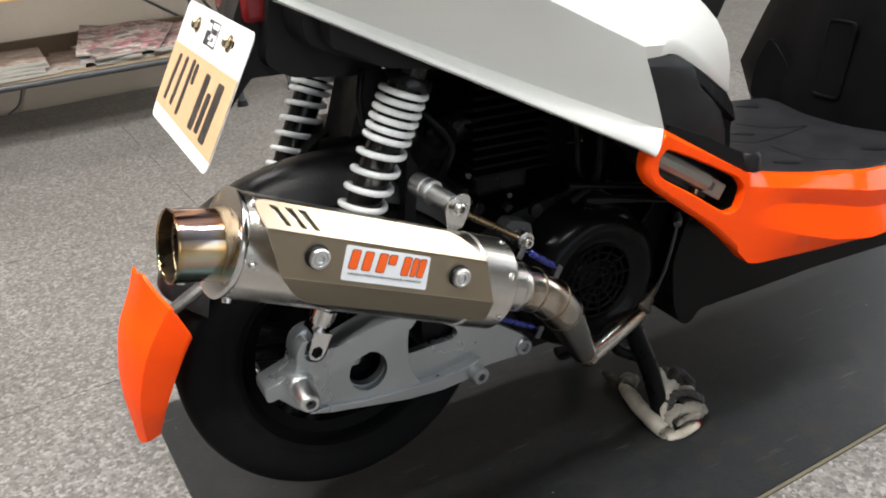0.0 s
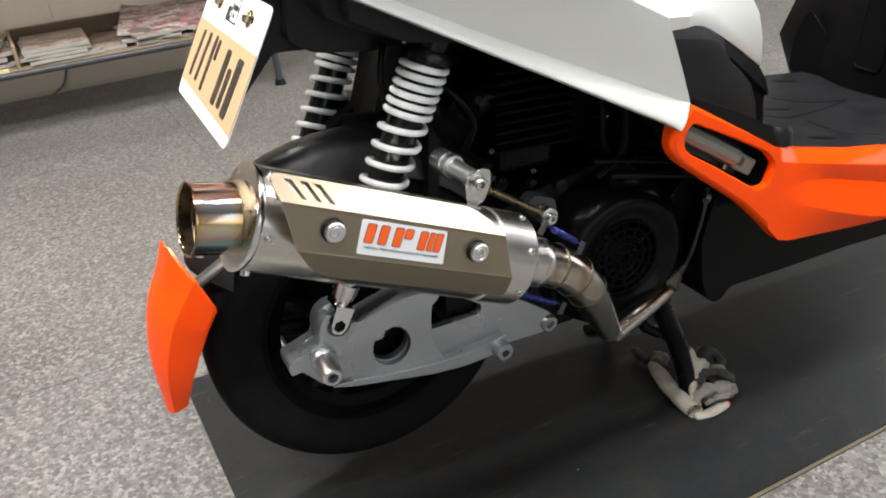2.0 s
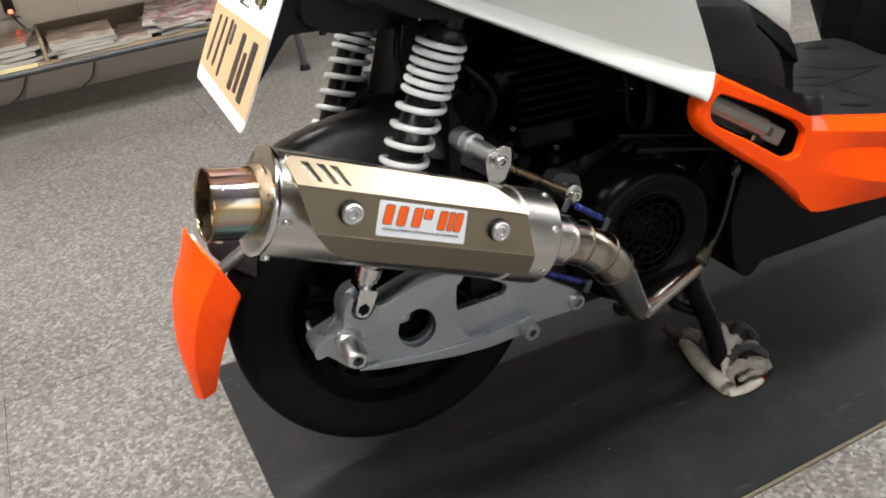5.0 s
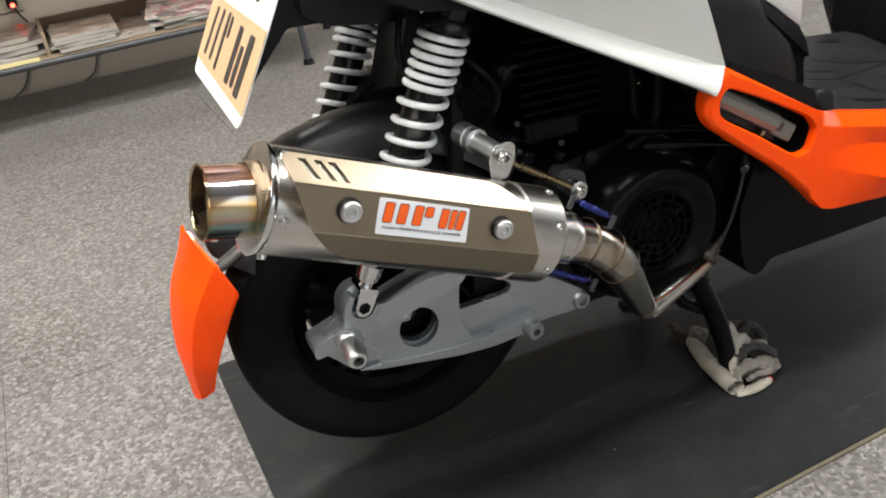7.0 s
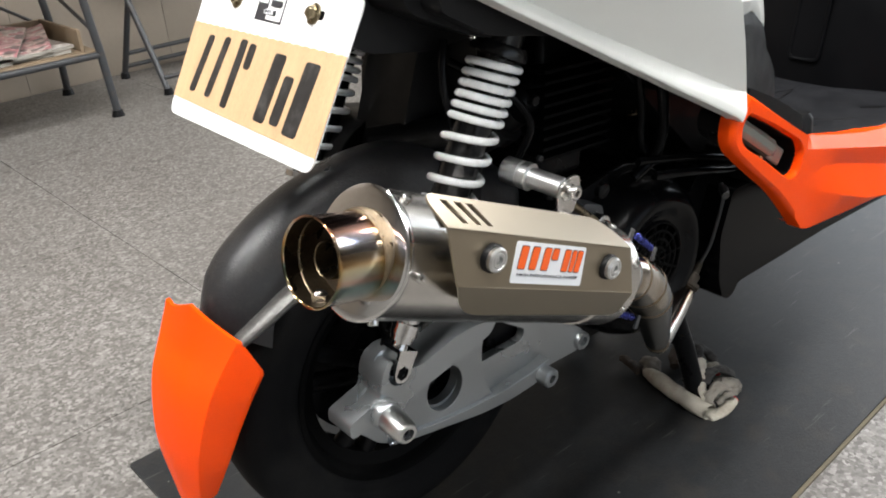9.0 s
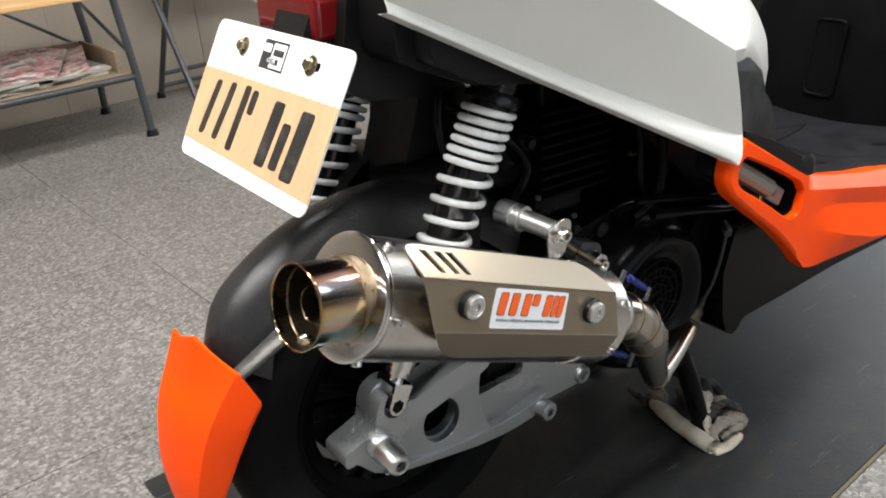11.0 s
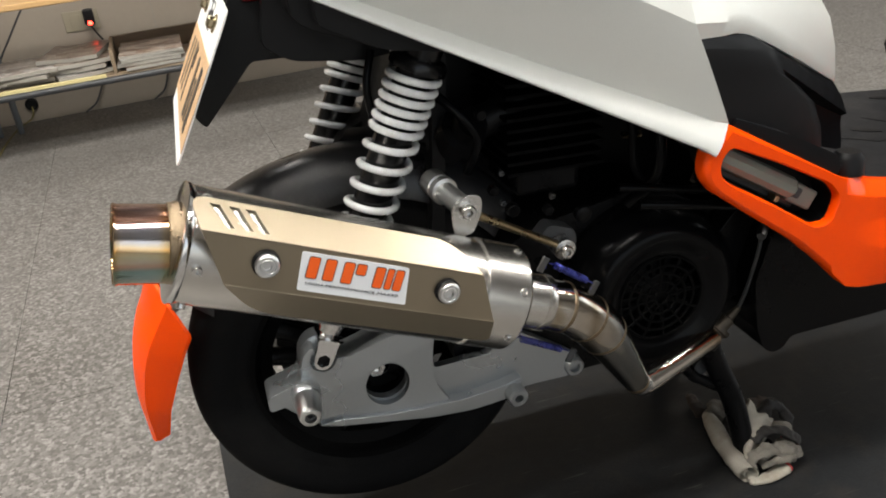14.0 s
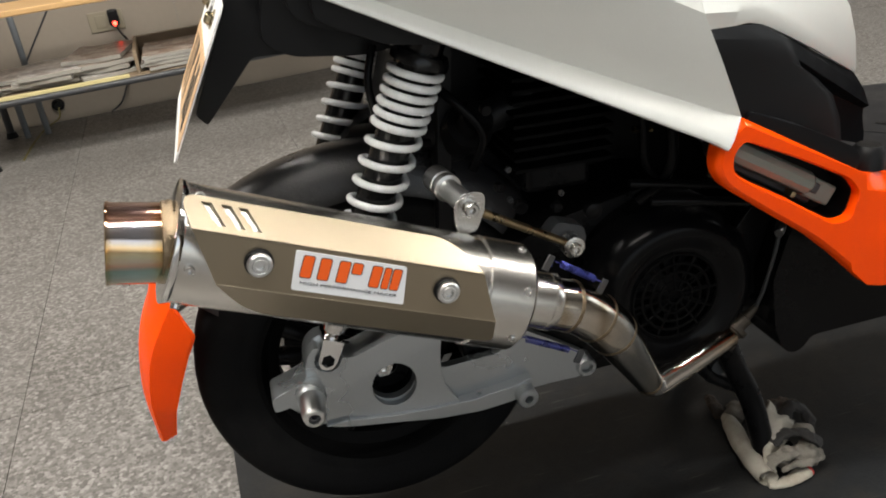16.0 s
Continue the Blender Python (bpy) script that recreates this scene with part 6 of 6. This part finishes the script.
# ---- the bench with magazines by the wall ----
BN = Matrix.Translation((-0.972, 2.142, 0)) @ Matrix.Rotation(WALL_TURN, 4, "Z")   # x along the bench, y towards the wall
BL, BD = 1.452, 0.47
bench = thing("magazine_bench", "steel-framed bench with pine top and low shelf against the wall", "bench")
part("bench_top", box((-0.16, -0.02, 0.490), (BL + 0.03, 0.26, 0.510), BN), M_WOOD, bench, "varnished pine plank top", bevel=0.004)
part("shelf", box((-0.10, 0.012, 0.222), (BL - 0.01, BD - 0.11, 0.230), BN), M_PLY, bench, "worn plywood shelf", bevel=0.002)
part("shelf_edge", box((-0.10, 0.002, 0.224), (0.545, 0.012, 0.240), BN), M_YELLOWPVC, bench, "yellowed plastic edge strip", bevel=0.002)
for y in (0.0, BD - 0.07):
    part("rail", sweep([BN @ Vector((-0.12, y, 0.2165)), BN @ Vector((BL, y, 0.2165))], 0.0115, 14), M_IRON, bench)
for x, dx in ((0.035, -0.02), (BL, 0.02)):
    for y, dy, top in ((0.0, 0.0, 0.490), (BD - 0.07, 0.05, 0.490)):
        leg = part("leg", sweep([BN @ Vector((x - dx * 1.5, y + 0.01, top)), BN @ Vector((x - dx * 0.5, y, 0.222)), BN @ Vector((x, y + dy, 0.012))], 0.0135, 14), M_IRON, bench)
        part("foot_cap", sweep([BN @ Vector((x, y + dy, 0.0)), BN @ Vector((x, y + dy, 0.022))], [0.023, 0.017], 16), M_BLACK, leg, "black rubber foot")
    part("brace", sweep([BN @ Vector((x - dx, 0.0, 0.30)), BN @ Vector((x - dx, BD - 0.07, 0.44))], 0.007, 10), M_IRON, bench)
part("brace", sweep([BN @ Vector((0.150, BD - 0.07, 0.24)), BN @ Vector((0.335, BD - 0.07, 0.49))], 0.0035, 10), M_IRON, bench)
for x, top in ((0.172, 0.490), (0.098, 0.222)):
    part("back_post", sweep([BN @ Vector((x, BD - 0.07, 0.0)), BN @ Vector((x, BD - 0.07, top))], 0.0120, 14), M_POST, bench, "grey painted steel post")
part("brace", sweep([BN @ Vector((BL - 0.02, BD - 0.07, 0.26)), BN @ Vector((BL - 0.36, BD - 0.07, 0.49))], 0.006, 10), M_IRON, bench)


tray = thing("magazine_tray", "long shallow brown cardboard tray of magazines on the shelf", "tray")
TX0, TX1, TY0, TY1 = 0.572, 1.40, 0.020, 0.368
part("tray_base", box((TX0, TY0, 0.2305), (TX1, TY1, 0.234), BN), M_PLY, tray)
for x0, x1, y0, y1, h in ((TX0, TX0 + 0.012, TY0, TY1, 0.072), (TX1 - 0.012, TX1, TY0, TY1, 0.072), (TX0 + 0.012, TX1 - 0.012, TY1 - 0.012, TY1, 0.072)):
    part("tray_side", box((x0, y0, 0.234), (x1, y1, 0.234 + h), BN), M_PLY, tray, bevel=0.002)


def magazine(x, y, z, turn, w, d, h, cover, lift=0.0, roll=0.0, sag=0.004):
    """A magazine of pages and a cover; sag bends its far edge, seen from the front."""
    g = thing("magazine", "old glossy magazine with a faded " + cover.name.split("_")[1] + " cover on the shelf", "magazine", "magazines on the shelf")
    m = BN @ Matrix.Translation((x, y, z)) @ pose(0, 0, 0, lift, roll, turn)
    bend = lambda i, j: sag * math.sin(i * 0.9 + x * 20) * (j / 6) ** 2 + sag * 0.6 * math.sin(i * 0.7 + x * 31)
    grid = lambda up: [[m @ Vector((-w / 2 + w * i / 8, -d / 2 + d * j / 6, up + bend(i, j))) for j in range(7)] for i in range(9)]
    part("page_block", loft(grid(h - 0.0006), h - 0.0012, (0, 0, -1)), M_PAGES, g, smooth=25)
    part("cover", loft(grid(h), 0.0008, (0, 0, -1)), cover, g, smooth=60)


# loose wavy piles beside the tray
_rng = random.Random(5)
for cx, cy, levels, tall in ((0.035, 0.20, 2, 0.0), (0.165, 0.21, 3, 0.0), (0.295, 0.20, 3, 0.004), (0.455, 0.205, 4, 0.004)):
    for lv in range(levels):
        w, d = _rng.uniform(0.19, 0.23), _rng.uniform(0.26, 0.29)
        magazine(cx + _rng.uniform(-0.012, 0.012), cy + _rng.uniform(-0.02, 0.02), 0.2330 + lv * (0.0135 + tall), _rng.uniform(-14, 14), w, d, _rng.uniform(0.009, 0.012) + tall, PAPER[_rng.choice((1, 1, 2))], sag=0.003)
# a thick squared pile on a pale sheaf inside the tray
magazine(0.730, 0.145, 0.2345, 3, 0.245, 0.265, 0.0120, PAPER[1], sag=0.0)
for lv, turn in ((0, -3), (1, 1), (2, -2)):
    magazine(0.703 + 0.004 * lv, 0.160, 0.2475 + lv * 0.0125, turn, 0.215, 0.285, 0.0120, PAPER[2 if lv < 2 else 1], sag=0.0)
magazine(0.895, 0.185, 0.2350, -6, 0.110, 0.300, 0.0140, PAPER[1], sag=0.0)
# the heap: flat copies below, worn ones leaning up against the tray's back
for k, (x, y, turn, cover) in enumerate(((1.06, 0.165, 4, 2), (1.27, 0.180, -5, 1), (1.04, 0.160, -7, 3), (1.26, 0.170, 6, 2), (1.05, 0.150, 8, 1))):
    magazine(x, y, 0.2350 + 0.0125 * (k // 2), turn, 0.205, 0.280, 0.0110, PAPER[cover], sag=0.001)
magazine(1.235, 0.190, 0.2660, -16, 0.215, 0.290, 0.0090, PAPER[0], 7, -4)
magazine(1.150, 0.185, 0.2840, -26, 0.215, 0.300, 0.0080, PAPER[0], 8, 3)
magazine(1.055, 0.180, 0.2900, -14, 0.215, 0.305, 0.0080, PAPER[0], 9, 2)

# ---- socket, charger and cables on the wall ----
def on_wall(u, out, z):
    return ROOM @ Vector((u, -out, z))


UL = -0.512
outlet = thing("wall_outlet", "beige double wall outlet above the shelf", "outlet")
part("cover_plate", box((UL - 0.075, -0.010, 0.315), (UL + 0.055, -0.0045, 0.392), ROOM), M_BEIGE, outlet, bevel=0.003)
part("socket", box((UL - 0.050, -0.0125, 0.330), (UL - 0.010, -0.0095, 0.378), ROOM), M_BEIGE, outlet, bevel=0.002)
charger = thing("charger", "black plug-in charger with a lit red indicator in the outlet", "charger")
part("charger_body", box((UL + 0.002, -0.055, 0.338), (UL + 0.040, -0.0130, 0.396), ROOM), M_BLACK, charger, bevel=0.006)
part("indicator", lathe([(0, 0), (0, 0.0085), (0.004, 0.0075), (0.006, 0.004), (0.006, 0)], frame_of(on_wall(UL + 0.022, 0.056, 0.345), on_wall(UL + 0.022, 0.2, 0.345)), 20), M_LED, charger, "glowing red indicator")
part("cord", sweep(smooth_line([on_wall(UL + 0.022, 0.05, 0.338), on_wall(UL + 0.035, 0.055, 0.305), on_wall(UL + 0.055, 0.06, 0.270), on_wall(UL + 0.06, 0.075, 0.250)], 6), 0.0035, 8), M_BLACK, charger)
cable = part("grey_cable", sweep(smooth_line([on_wall(-0.505, 0.03, 0.225), on_wall(-0.500, 0.025, 0.14), on_wall(-0.520, 0.02, 0.085), on_wall(-0.555, 0.02, 0.03), on_wall(-0.60, 0.03, 0.004)], 6), 0.0035, 8), M_IRON, None)
cable_b = part("grey_cable", sweep(smooth_line([on_wall(-0.250, 0.03, 0.225), on_wall(-0.245, 0.025, 0.13), on_wall(-0.258, 0.02, 0.085), on_wall(-0.285, 0.02, 0.03), on_wall(-0.33, 0.03, 0.004)], 6), 0.0035, 8), M_IRON, None)
tagged(cable_b, "thin dark cable hanging down the wall behind the bench", "cable")
tagged(cable, "thin dark cable hanging down the wall behind the bench", "cable")
grommet = part("wall_port", lathe([(0, 0), (0, 0.024), (0.010, 0.024), (0.012, 0.018), (0.006, 0.014), (0.006, 0)], frame_of(on_wall(-0.790, 0.0045, 0.070), on_wall(-0.790, 0.2, 0.070)), 28), M_BLACK, None)
tagged(grommet, "round black plastic cable port low on the wall", "cable port")
ycable = part("yellow_cable", sweep(smooth_line([on_wall(-0.790, 0.012, 0.060), on_wall(-0.80, 0.03, 0.02), on_wall(-0.85, 0.10, 0.004), on_wall(-0.875, 0.30, 0.004), on_wall(-0.885, 0.50, 0.004)], 6), 0.0032, 8), M_OLIVE, None)
tagged(ycable, "thin olive-yellow cable running over the floor tiles", "cable")

# ---- folding table standing beyond the bench ----
ft = thing("folding_table", "dark steel folding table with crossed legs beside the bench", "table")
along = Vector((0.9985, 0.055, 0.0)) * 0.46
for k in (0, 1):
    for a, b in (((0.715, 2.335, 0.012), (0.690, 2.66, 0.60)), ((0.700, 2.722, 0.012), (0.745, 2.43, 0.60))):
        leg = part("leg", sweep([Vector(a) + along * k, Vector(b) + along * k], 0.0115, 12), M_IRON, ft)
        part("foot_cap", sweep([Vector((a[0], a[1], 0.0)) + along * k, Vector((a[0], a[1], 0.024)) + along * k], [0.019, 0.015], 14), M_BLACK, leg, "black rubber foot")
for p in ((0.707, 2.702, 0.050), (0.712, 2.675, 0.105), (0.714, 2.350, 0.06)):
    part("cross_bar", sweep([Vector(p), Vector(p) + along], 0.009, 12), M_IRON, ft)
part("table_top", box((-0.10, -0.06, 0.60), (0.56, 0.30, 0.625), Matrix.Translation((0.73, 2.40, 0)) @ Matrix.Rotation(WALL_TURN, 4, "Z")), M_WOOD, ft, bevel=0.004)

# ---- floor and wall tiles ----
PITCH, GAP = 0.70, 0.0020
GRID = Matrix.Translation((-0.573, 0.50, 0)) @ Matrix.Rotation(WALL_TURN, 4, "Z")
_tile = bpy.data.meshes.new("floor_tile")
_b = box((GAP / 2, GAP / 2, -0.006), (PITCH - GAP / 2, PITCH - GAP / 2, 0.0))
_b.to_mesh(_tile)
_b.free()
_tile.materials.append(M_FLOOR)
_room_y = (ROOM.inverted() @ GRID).translation.y
for i in range(-4, 7):
    for j in range(-5, 5):
        u, v = PITCH * i, PITCH * j
        gap = -0.005 - _room_y - v            # room left up to the wall
        if gap < 0.03:
            continue
        data = _tile
        if gap < PITCH - GAP:                 # cut to the line of the wall
            data = bpy.data.meshes.new("floor_tile_cut")
            _b = box((GAP / 2, GAP / 2, -0.006), (PITCH - GAP / 2, gap, 0.0))
            _b.to_mesh(data)
            _b.free()
            data.materials.append(M_FLOOR)
        ob = new("tile", data)
        ob.matrix_world, ob.parent = GRID @ Matrix.Translation((u, v, 0)), floor
_wt = bpy.data.meshes.new("wall_tile")
_b = box((0.0012, -0.0045, 0.0), (0.5988, 0.003, 0.7485))
_b.to_mesh(_wt)
_b.free()
_wt.materials.append(M_WALL)
for i in range(-7, 10):
    for j in range(4):
        if ROOM_U0 < 0.6 * i - 0.253 < ROOM_U1 - 0.6:
            ob = new("wall_panel", _wt)
            ob.matrix_world = ROOM @ Matrix.Translation((0.6 * i - 0.253, 0, 0.0005 + j * 0.75))
            ob.parent = wall_north
